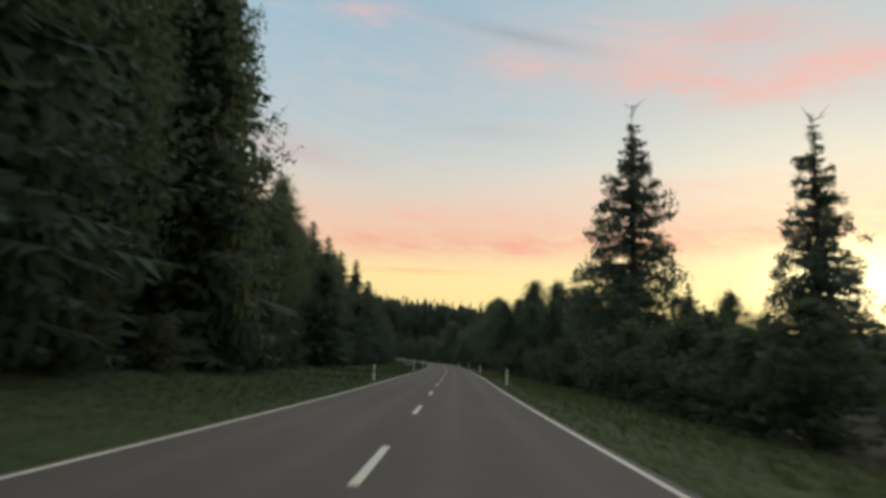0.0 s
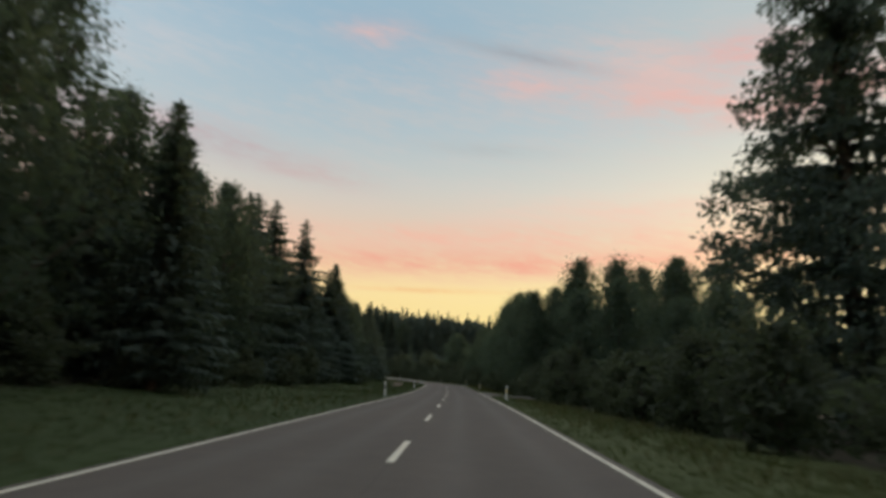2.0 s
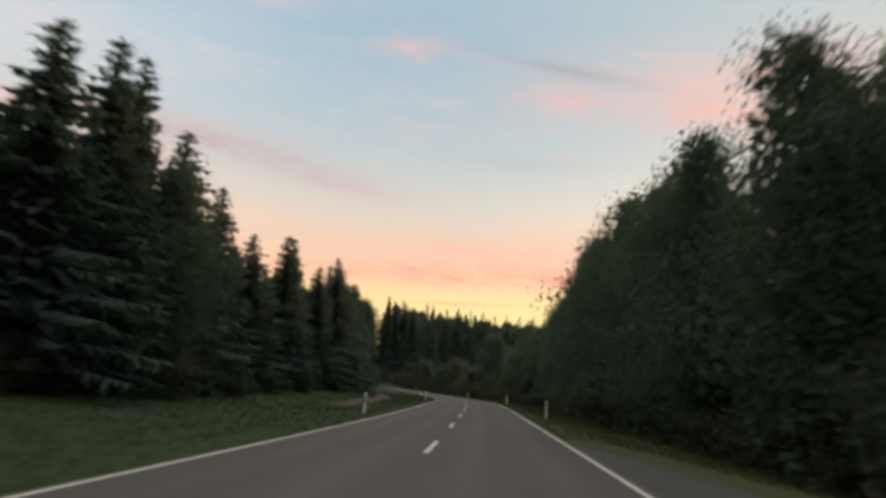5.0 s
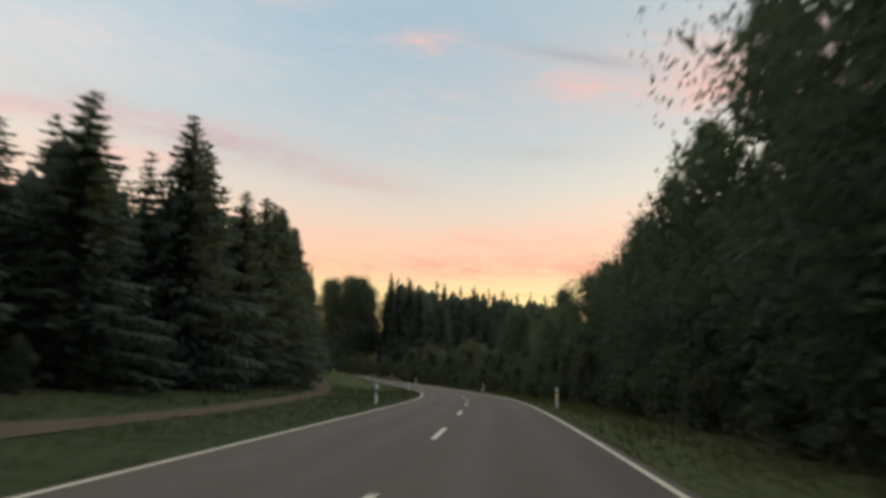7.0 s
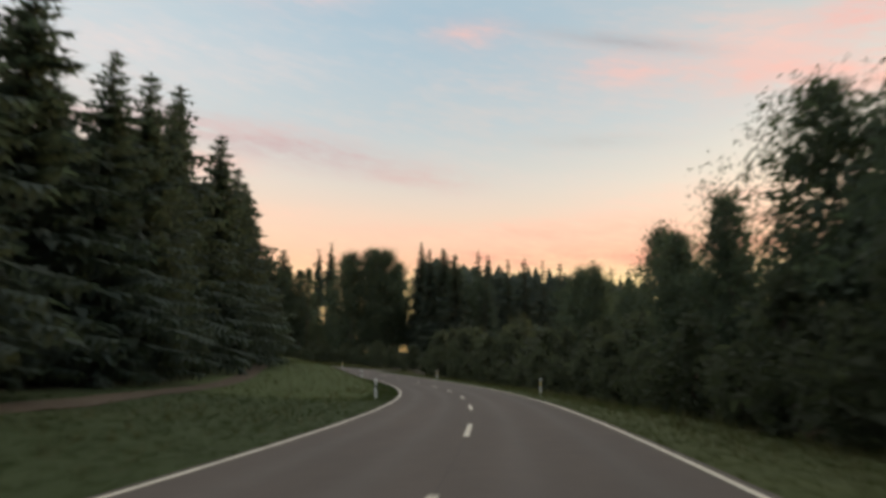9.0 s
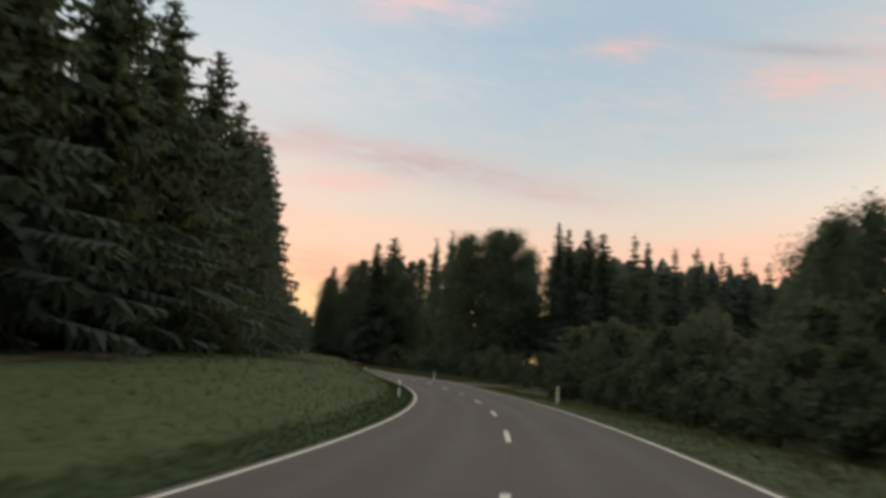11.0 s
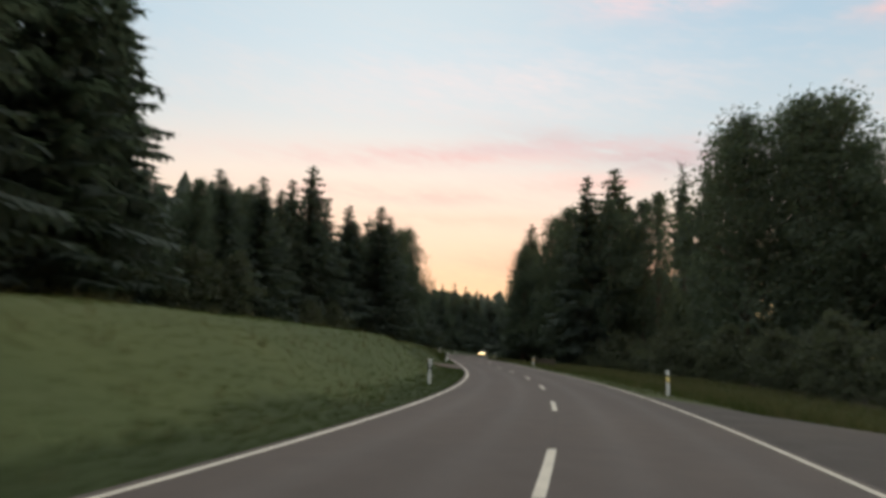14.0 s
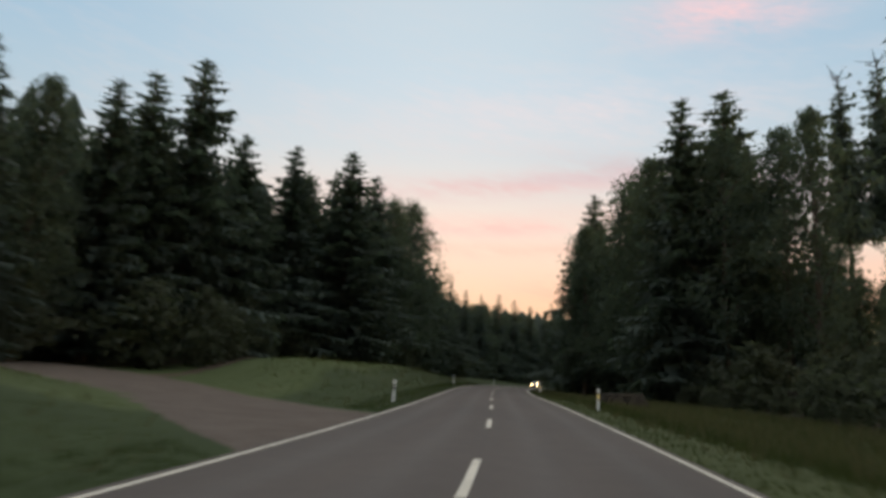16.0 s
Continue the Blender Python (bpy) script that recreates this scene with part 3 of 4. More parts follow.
def tube(verts, faces, pts, radii, n=7):
    start = len(verts)
    for (x, y, z), r in zip(pts, radii):
        for k in range(n):
            t = 2 * math.pi * k / n
            verts.append((x + r * math.cos(t), y + r * math.sin(t), z))
    for i in range(len(pts) - 1):
        for k in range(n):
            k2 = (k + 1) % n
            faces.append((start + i * n + k, start + i * n + k2, start + (i + 1) * n + k2, start + (i + 1) * n + k))


def finish_tree(name, trunk, crown, leaf_mat, label, category):
    root = new(name)
    root.empty_display_size = 0.5
    for nm, (v, f), mat in (("trunk", trunk, M_BARK), ("crown", crown, leaf_mat)):
        ob = new(nm, mesh_of(nm, v, f, [mat]))
        ob.parent = root
    return tagged(root, label, category)


def leaf(verts, faces, c, size, rng):
    n = Vector((rng.uniform(-1, 1), rng.uniform(-1, 1), rng.uniform(-0.4, 1))).normalized()
    t = n.orthogonal().normalized()
    t.rotate(Matrix.Rotation(rng.uniform(0, 6.28), 3, n))
    b = n.cross(t)
    k = len(verts)
    c = Vector(c)
    verts += [tuple(c - t * size), tuple(c + b * size * 0.6 + t * size * 0.2), tuple(c + t * size - b * size * 0.4)]
    faces.append((k, k + 1, k + 2))


def hang(verts, faces, c, az, size, rng):
    """A drooping twig: a broad shoulder that narrows to its hanging tip."""
    w, out = size * rng.uniform(0.45, 0.8), size * rng.uniform(0.2, 0.7)
    ca, sa = math.cos(az), math.sin(az)
    k = len(verts)
    verts += [(c[0] - sa * w, c[1] + ca * w, c[2] + size * 0.4), (c[0] + sa * w, c[1] - ca * w, c[2] + size * rng.uniform(0.2, 0.5)), (c[0] + ca * out, c[1] + sa * out, c[2] - size * 0.8)]
    faces.append((k, k + 1, k + 2))


def spruce(seed, h=20.0, reach=0.165, ragged=0.2, skirt=0.06, bare=0.0, dense=1.0, clumpy=0, core=640):
    rng = random.Random(seed)
    tv, tf, cv, cf = [], [], [], []
    lean = [(rng.uniform(-0.1, 0.1), rng.uniform(-0.1, 0.1)) for _ in range(8)]
    pts = [(lean[i][0], lean[i][1], h * i / 7) for i in range(8)]
    tube(tv, tf, pts, [h * 0.0135 * (1 - i / 7.15) + 0.012 for i in range(8)])
    z = skirt * h
    top = h * (1 - bare)
    while z < top - 0.1:
        u = z / h
        full = reach * h * (1 - u) ** 0.78 * min(1.0, 0.6 + 3.0 * u) + 0.15
        n = rng.choice((6, 7, 7, 8)) if u < 0.85 else 5
        a0 = rng.uniform(0, 6.28)
        for i in range(n):
            ln = max(0.22, full * rng.uniform(1 - ragged * 1.6, 1 + ragged)) * (0.5 if clumpy else 1.0)
            if rng.random() < ragged * 0.35:
                ln *= 0.5
            frond(cv, cf, (0, 0, z + rng.uniform(-0.15, 0.15)), a0 + 6.283 * i / n + rng.uniform(-0.3, 0.3), ln, 0.22 * (u - 0.35) + rng.uniform(-0.08, 0.08) + 0.08, rng, 0.8)
        z += h * 0.0235 / dense * rng.uniform(0.75, 1.25) * (1.15 - 0.45 * u)
    # hanging twigs close to the trunk, which close the crown
    for _ in range(0 if clumpy else core):
        u = skirt + (0.94 - bare - skirt) * (1 - math.sqrt(rng.random()))
        t, q = rng.uniform(0, 6.28), math.sqrt(rng.random()) * 0.66
        r = reach * h * (1 - u) ** 0.8 * min(1.0, 0.6 + 3.0 * u) * q
        hang(cv, cf, (r * math.cos(t), r * math.sin(t), u * h), t + rng.uniform(-0.8, 0.8), h * rng.uniform(0.014, 0.028) * (1.1 - 0.5 * u), rng)
    for _ in range(clumpy):
        u = skirt + 0.03 + (0.93 - bare - skirt) * (1 - math.sqrt(rng.random() * 0.97 + 0.01))
        t, q = rng.uniform(0, 6.28), math.sqrt(rng.uniform(0.15, 1.0))
        lump = 0.94 + 0.14 * math.sin(t * 2 + u * 19) + 0.14 * math.sin(t * 3 - u * 31)
        r = reach * h * (1 - u) ** 0.86 * q * lump
        rr = h * (0.018 + 0.026 * (1 - u)) * rng.uniform(0.7, 1.3)
        if q > 0.75:
            tube(tv, tf, [(0, 0, u * h - 0.12 * r), (r * 0.5 * math.cos(t), r * 0.5 * math.sin(t), u * h + 0.03 * r), (r * math.cos(t), r * math.sin(t), u * h)], [0.06, 0.04, 0.012], 5)
        for _ in range(84):
            d = Vector((rng.gauss(0, 1), rng.gauss(0, 1), rng.gauss(0, 0.6)))
            d *= rr * rng.uniform(0.3, 1.15) / max(d.length, 1e-3)
            leaf(cv, cf, (r * math.cos(t) + d.x, r * math.sin(t) + d.y, u * h + d.z), h * 0.0066 * rng.uniform(0.6, 1.3), rng)
    k = len(cv)
    cv += [(0.05, 0, h * 0.97), (-0.05, 0.03, h * 0.97), (0, 0, h * 1.0)]
    cf.append((k, k + 1, k + 2))
    if bare:
        for i in range(9):
            zz = h * (1 - bare * rng.uniform(0.05, 0.95))
            t = rng.uniform(0, 6.28)
            ln = rng.uniform(0.5, 1.3)
            q = (math.cos(t) * ln, math.sin(t) * ln, zz + ln * rng.uniform(0.1, 0.8))
            tube(tv, tf, [(0, 0, zz), (q[0] * 0.5, q[1] * 0.5, zz + (q[2] - zz) * 0.35), q], [0.05, 0.035, 0.01], 5)
    return finish_tree("spruce_tree", (tv, tf), (cv, cf), M_NEEDLE, "tall dark green spruce with drooping branches at the forest edge", "tree")


def broadleaf(seed, h=14.0, width=3.6, base=0.16, clumps=46, leaves=155, size=0.15, name="broadleaf_tree", mat=None, label="", category="tree", feather=0.15, inner=6):
    rng = random.Random(seed)
    tv, tf, cv, cf = [], [], [], []
    bend = [(rng.uniform(-0.25, 0.25) * i / 5, rng.uniform(-0.25, 0.25) * i / 5) for i in range(6)]
    pts = [(bend[i][0], bend[i][1], h * 0.85 * i / 5) for i in range(6)]
    tube(tv, tf, pts, [h * 0.016 * (1 - i / 5.6) + 0.02 for i in range(6)])
    cl = []
    for i in range(clumps):
        u = (i + rng.random()) / clumps
        prof = math.sin(math.pi * min(1.0, 0.16 + 0.84 * u ** 0.85)) ** 0.65
        t = i * 2.4 + rng.uniform(-0.6, 0.6)
        lump = 0.88 + 0.22 * math.sin(t * 2 + u * 8 + seed) + 0.16 * math.sin(t * 3 - u * 17)
        r = width * prof * math.sqrt(rng.uniform(0.12, 1.0)) * rng.uniform(0.75, 1.15) * lump
        z = h * (base + (0.95 - base) * u)
        cl.append((r * math.cos(t), r * math.sin(t), z, width * rng.uniform(0.24, 0.42)))
    cl.append((0, 0, h * 0.96, width * 0.22))
    for i, (x, y, z, r) in enumerate(cl):
        if i % 3 == 0:
            z0 = max(h * 0.1, z - math.hypot(x, y) * 0.9 - 0.5)
            tube(tv, tf, [(0, 0, z0), (x * 0.5, y * 0.5, (z0 + z) / 2 + 0.2), (x, y, z)], [h * 0.005 + 0.02, h * 0.003 + 0.015, 0.012], 5)
        for _ in range(26):
            q = rng.uniform(0.25, 0.95)
            leaf(cv, cf, (x * q + rng.gauss(0, r * 0.3), y * q + rng.gauss(0, r * 0.3), z + rng.gauss(0, r * 0.3)), min(r * 0.3, 0.3), rng)
        for _ in range(leaves):
            d = Vector((rng.gauss(0, 1), rng.gauss(0, 1), rng.gauss(0, 0.8)))
            d *= r * rng.uniform(0.35, 1.0 + feather) / max(d.length, 1e-3)
            leaf(cv, cf, (x + d.x, y + d.y, z + d.z), size * rng.uniform(0.6, 1.25), rng)
    # inner twigs, which close the crown
    for _ in range(clumps * inner):
        u, t = rng.uniform(0.06, 0.84), rng.uniform(0, 6.28)
        r = width * math.sin(math.pi * min(1.0, 0.16 + 0.84 * u ** 0.85)) ** 0.65 * math.sqrt(rng.random()) * 0.62
        leaf(cv, cf, (r * math.cos(t), r * math.sin(t), h * (base + (0.95 - base) * u)), min(0.42, width * rng.uniform(0.07, 0.12)), rng)
    # a few shoots that stand out of the outline
    for _ in range(int(clumps * 0.1)):
        x, y, z, r = rng.choice(cl)
        out = Vector((x, y, (z - h * 0.45) * 0.9 + 0.3)).normalized()
        for j in range(7):
            q = Vector((x, y, z)) + out * (r * 0.75 + j * 0.11 * r)
            leaf(cv, cf, (q.x + rng.uniform(-.12, .12), q.y + rng.uniform(-.12, .12), q.z + rng.uniform(-.1, .1)), size * 0.6, rng)
    return finish_tree(name, (tv, tf), (cv, cf), mat or M_LEAF, label or "dark green leafy broadleaf tree at the forest edge", category)


SPRUCE = [spruce(i, reach=r, ragged=g) for i, (r, g) in enumerate(((0.21, 0.22), (0.235, 0.3), (0.19, 0.2), (0.25, 0.26), (0.215, 0.42)))]
OLD = [spruce(21, 20, 0.30, 0.5, 0.08, 0.05, 1.0, 300), spruce(24, 20, 0.27, 0.5, 0.08, 0.04, 1.0, 260)]
BARE = [tagged(spruce(33, 20, 0.2, 0.45, 0.5, 0.03), "tall spruce with a bare lower trunk and a ragged crown", "tree")]
BROAD = [broadleaf(40 + i, width=w, clumps=c, leaves=215, size=0.108, feather=0.08) for i, (w, c) in enumerate(((3.6, 52), (4.2, 60), (3.2, 48), (4.6, 64)))]
TALL = [broadleaf(50 + i, 27.0, w, 0.12, c, 120, 0.21) for i, (w, c) in enumerate(((5.0, 80), (6.0, 96), (4.4, 76)))]
OPEN = [tagged(broadleaf(70 + i, 27.0, w, 0.2, 62, 120, 0.22, inner=0), "tall broadleaf tree with sky showing through its loose crown", "tree") for i, w in enumerate((4.6, 5.2))]
ROW_S = [spruce(80 + i, reach=r, ragged=0.3, dense=0.52, core=420) for i, r in enumerate((0.22, 0.25, 0.2))]
ROW_B = [broadleaf(90 + i, width=w, clumps=36, leaves=60, size=0.24) for i, w in enumerate((3.8, 4.4))]
ROW_T = [broadleaf(95 + i, 27.0, w, 0.12, 62, 52, 0.38) for i, w in enumerate((5.2, 6.2))]
SHRUB = [broadleaf(60 + i, 4.0, w, 0.08, 20, 38, 0.19, "shrub", M_LEAF_B, "dense dark shrub at the forest edge", "shrub") for i, w in enumerate((1.7, 2.1, 1.5))]
PROTO = {"p": BARE, "s": SPRUCE, "o": OLD, "b": BROAD, "t": TALL, "q": OPEN, "h": SHRUB, "S": ROW_S, "B": ROW_B, "T": ROW_T}
NOMINAL = {"p": 20.0, "s": 20.0, "o": 20.0, "b": 14.0, "t": 27.0, "q": 27.0, "h": 4.0, "S": 20.0, "B": 14.0, "T": 27.0}
used = set()
rng = random.Random(7)


def plant(kind, s, d, top, wide=1.0, which=None, turn=None):
    """A tree at (s, d) whose tip stands top metres over the road's level."""
    if kind in "bB" and top > 18:
        kind = "t" if kind == "b" else "T"
    i = rng.randrange(len(PROTO[kind])) if which is None else which
    g = lie(s, d) - 0.12
    if on_side_road(s, d, 1.2):
        return None
    if kind in "sS":
        top *= 1.03
    h = max(0.8, top - g)
    k = h / NOMINAL[kind]
    w = k * wide * (rng.uniform(0.9, 1.12) if which is None else 1.0)
    if kind in "sS" and k < 0.75:
        w *= 1.15
    m = Matrix.Translation(place(s, d, g)) @ Matrix.Rotation(rng.uniform(0, 6.28) if turn is None else turn, 4, "Z") @ Matrix.Diagonal((w, w, k, 1))
    proto = PROTO[kind][i]
    if (kind, i) in used:
        return copy_thing(proto, m @ Matrix.Diagonal((1 / proto.scale.x, 1 / proto.scale.y, 1 / proto.scale.z, 1)))
    used.add((kind, i))
    proto.matrix_basis = m
    return proto


# the trees of the forest edge: along, right of the centre line, height of the tip over the road
LEFT = [(-12, -15, 24, "s"), (2, -16, 27, "b"), (14, -15, 27, "s"), (27, -16, 28, "b"), (36, -15, 28, "s"), (45, -16.8, 29, "b"), (54, -15, 14.6, "b"), (60, -15.5, 16.2, "b"), (67.5, -17.5, 20, "b"), (70, -12.8, 13.7, "s"),
        (73.5, -17, 16, "b"), (78.5, -16.2, 16.8, "s"), (84.5, -17, 14.6, "b"), (89, -16.2, 15.0, "b"), (95, -16.4, 15.4, "s"), (99.5, -17, 16.4, "s"), (105.5, -16.8, 17.2, "s"), (112, -15.2, 16.8, "s"), (119, -15.5, 10.9, "s"), (124, -19.5, 13.2, "s"), (128, -18.5, 13.4, "s"), (129, -15.2, 14.0, "s"),
        (133, -15, 15.2, "s"), (136.5, -15.6, 16, "s"), (138, -14, 11.3, "b"), (142, -15.5, 14.2, "s"), (149, -15.8, 13, "s"), (157, -16, 11.6, "s"), (167, -16, 13.5, "s"), (173, -17, 14.4, "s"), (181, -16, 13, "s"),
        (192, -16, 15.8, "s"), (195.5, -16.4, 15, "s"), (203, -16, 14, "s"), (209, -16, 15, "s"), (215.5, -16.2, 15.6, "s"), (221, -17, 16, "s"), (231, -19.8, 19.2, "s"), (236, -18, 17.4, "s"), (244, -19, 19.2, "s"), (252, -20, 20, "s"),
        (262, -22, 24.5, "s"), (273, -20, 23.4, "s"), (281, -19, 22, "s"), (287, -18.6, 21.6, "s"), (297, -18.5, 22.6, "s"), (306, -18.5, 22, "s"), (313, -18.5, 22, "s"), (320, -18.5, 23.4, "s"), (326.5, -18.5, 23.8, "s"), (334, -19.0, 20.8, "s"), (342.5, -19.6, 21.4, "s"), (349, -20.8, 18.0, "s")]
LEFT_B = [(359, -19.8, 10.8, "b"), (364, -20, 11.6, "s"), (370, -19, 13, "s"), (379, -25, 15.4, "s"), (386, -26, 15.5, "s"), (392, -26, 16.6, "b"), (398, -27, 18, "s"), (404, -27, 18.4, "b"), (409.5, -26, 19.8, "s"), (413.5, -25.5, 22, "s"),
          (417.5, -23.6, 24.8, "s"), (425, -22.5, 21, "s"), (432, -20, 22.2, "s"), (437, -15.4, 23.2, "s"), (446, -14.6, 23, "s"), (452, -13.4, 22.5, "b"), (459.5, -12.4, 24, "b"), (470, -12.5, 20, "s"), (482, -12.5, 19, "s"), (496, -12.5, 18, "s"), (510, -12.5, 18, "s"), (525, -12.5, 19, "s"), (540, -12, 21, "s"), (556, -12, 21.6, "s"), (572, -12, 22, "s"), (590, -12, 21.5, "s")]
RIGHT = [(102, 20, 12.8, "b"), (107, 16, 11.4, "b"), (111, 22.5, 13.5, "b"), (117, 14, 11.2, "b"), (123, 15, 15.8, "b"), (129, 13, 13.2, "b"), (119.5, 18.6, 15.2, "b"), (121, 22, 14.8, "b"), (124.5, 10, 12, "b"), (128, 15, 13.6, "b"), (135, 16.5, 14.4, "b"), (108, 26, 12.2, "b"), (133, 9.6, 12, "b"), (140, 11, 13.4, "b"), (147, 11, 13.8, "b"),
         (155, 11, 15.2, "b"), (161, 10, 13.2, "b"), (169, 11, 15.2, "b"), (176, 11, 15, "b"), (184, 11, 13, "b"), (190, 10.8, 12, "b"), (198, 11.2, 11.6, "b"), (207, 12.7, 12.3, "b"), (216, 12.5, 12, "b"), (227, 13.5, 12.4, "b"), (235, 12.5, 10, "b"), (243, 13, 9.6, "b")]
RIGHT_B = [(370, 43, 27, "s"), (388, 51, 31, "s"), (389, 67, 31, "s"), (390, 75, 30.5, "s"), (391, 82, 31.5, "s"), (392, 90, 31, "s"), (393, 98, 31.5, "s"), (394, 106, 31, "s"), (395, 114, 32, "s"), (396, 123, 32, "s"), (397, 133, 33, "s"), (398, 143, 33, "s"), (378, 45, 29, "s"), (381, 42.4, 29.6, "s"), (388.5, 44.4, 32, "s"), (391, 35, 30.5, "b"),
           (384, 60, 31, "s"), (281, 29.5, 17.9, "b"), (288, 35, 15, "b"), (274, 33, 12.0, "b"), (292, 31, 12.6, "b"), (285, 40, 13.5, "s"), (299, 30, 15.6, "b"), (303.5, 30.5, 15.8, "b"), (310, 34, 16.4, "b"), (317, 38, 16.4, "b"), (391, 31.6, 30.2, "b"), (393, 38.2, 25, "q"), (396, 41.5, 22, "q"), (400, 43.5, 28.5, "q"), (404, 44.5, 24, "q"), (416, 51.5, 29, "q"), (440, 63, 28, "q"), (397, 33.5, 31, "b"), (396.5, 27.5, 29.6, "b"), (403, 28.5, 29.6, "b"), (440, 35.2, 34.8, "p"), (443, 40.5, 38, "p"), (440, 18.9, 31.2, "s"), (444, 24.5, 33.5, "s"), (436, 34, 12.5, "b"), (445, 41, 13.5, "b"), (416, 31, 16.5, "b"), (420, 31.5, 17, "b"), (431, 28.4, 28, "q"), (436, 27.5, 27.8, "q"), (460, 17.5, 27, "s"), (467, 12.2, 27, "s"), (476, 12, 25, "b"), (437, 22, 27.5, "q"), (446, 20, 28.5, "s"), (450, 28, 29, "q"), (450, 17.5, 28.6, "b"), (456, 16, 27.4, "b"), (463, 10.8, 22.5, "b"), (470, 12.4, 24, "b"), (480, 15, 22, "s"), (495, 15, 21, "s")]
for s, d, top, kind in LEFT + LEFT_B + RIGHT + RIGHT_B:
    plant("S" if kind == "s" and (s > 468 or d > 48) else kind, s, d, top, (1.25 if d > 0 and s > 400 else 0.8 if d > 0 and s > 380 else 1.3 if s > 400 else 1.15) if kind == "s" else (1.0 if s > 430 and d < 40 else 0.9) if kind == "q" else 0.85 if kind in "op" else (0.78 if s < 50 else 0.95) if d < 0 else 1.2 if s > 425 else 0.85 if s > 400 else 1.15 if s > 380 else 0.95)
plant("o", 73, 20.0, 30.6, 0.985, 0, 5.1)
plant("o", 74, 40.6, 30.6, 0.95, 1, 4.0)
plant("q", 68, 28, 7.6, 0.8)
plant("q", 65, 31, 7.2, 0.8)
for s, d, top, kind in ((73, 26, 10.5, "s"), (104, 42, 13, "b"), (96, 18.5, 8.4, "b"), (92, 20.5, 9.4, "b"), (99, 24.5, 9.4, "b"), (94, 28.5, 8.4, "b"), (88, 25, 7.6, "b"), (90, 34, 9, "b"), (84, 30, 8, "b")):
    plant(kind, s, d, top)


# ---- the rows behind the forest edge ----
LANE = (place(394, 41), Vector((-0.25, 0.968, 0)))          # a ride through the stand, open to the sky behind


def in_lane(s, d, half=4.0):
    q = place(s, d) - LANE[0]
    return d > 20 and abs(q.x * LANE[1].y - q.y * LANE[1].x) < half


def fill(keys, s0, s1, gap, off, lo, hi, kinds, wide=1.0):
    ks, kd, kz = [k[0] for k in keys], [k[1] for k in keys], [k[2] for k in keys]
    s = s0
    while s < s1:
        side = -1 if kd[0] < 0 else 1
        d = float(np.interp(s, ks, kd)) + side * (off + rng.uniform(-1.2, 1.2))
        z = min(float(np.interp(s - 4, ks, kz)), float(np.interp(s + 4, ks, kz))) * rng.uniform(lo, hi)
        if not in_lane(s, d, 4.6):
            plant(rng.choice(kinds).upper(), s, d, z, wide)
        s += gap * rng.uniform(0.8, 1.2)


fill(LEFT, -14, 225, 3.6, 3.0, 0.84, 0.96, "sssb", 1.2)
fill(LEFT, 225, 356, 3.6, 3.0, 0.84, 0.96, "s", 1.2)
fill(LEFT_B, 359, 590, 3.8, 3.0, 0.82, 0.96, "sssb", 1.25)
fill(RIGHT, 112, 244, 3.8, 2.6, 0.76, 0.94, "b", 1.15)
fill(RIGHT, 188, 226, 2.8, 1.2, 0.86, 1.0, "b", 1.15)
NEAR_B = sorted(k for k in RIGHT_B if k[1] < 46 and k[0] > 365)
fill(NEAR_B, 372, 403, 5.0, 5.0, 0.74, 0.92, "ssb")
fill(NEAR_B, 447, 500, 5.0, 4.0, 0.7, 0.9, "ssb")
fill(NEAR_B, 372, 402, 5.5, 10.0, 0.78, 0.95, "sb")


def shrubs(s0, s1, gap, d0, d1, h0, h1):
    s = s0
    while s < s1:
        plant("h", s, rng.uniform(d0, d1), rng.uniform(h0, h1), rng.uniform(0.9, 1.5))
        s += gap * rng.uniform(0.7, 1.3)


shrubs(-14, 150, 4.4, -14.5, -12.0, 1.8, 4.2)
shrubs(150, 192, 4.4, -15.0, -13.0, 1.2, 2.8)
shrubs(194, 212, 4.4, -17.5, -15.5, 1.8, 3.6)
shrubs(212, 262, 4.4, -22.0, -19.0, 2.0, 4.0)
shrubs(420, 445, 4.0, -19.0, -15.5, 3.5, 6.0)
shrubs(440, 600, 5.0, -13.0, -9.8, 3.0, 5.5)
shrubs(-14, 96, 3.0, 11.2, 14.0, 2.2, 4.2)
shrubs(86, 112, 2.6, 11.5, 15.0, 1.6, 3.6)
shrubs(96, 250, 3.2, 8.4, 10.2, 1.8, 4.5)
shrubs(240, 318, 2.8, 9.5, 12.5, 1.4, 3.4)
shrubs(352, 440, 4.2, 16.5, 20.0, 0.7, 1.7)
shrubs(440, 500, 4.2, 13.5, 18.0, 0.6, 1.6)


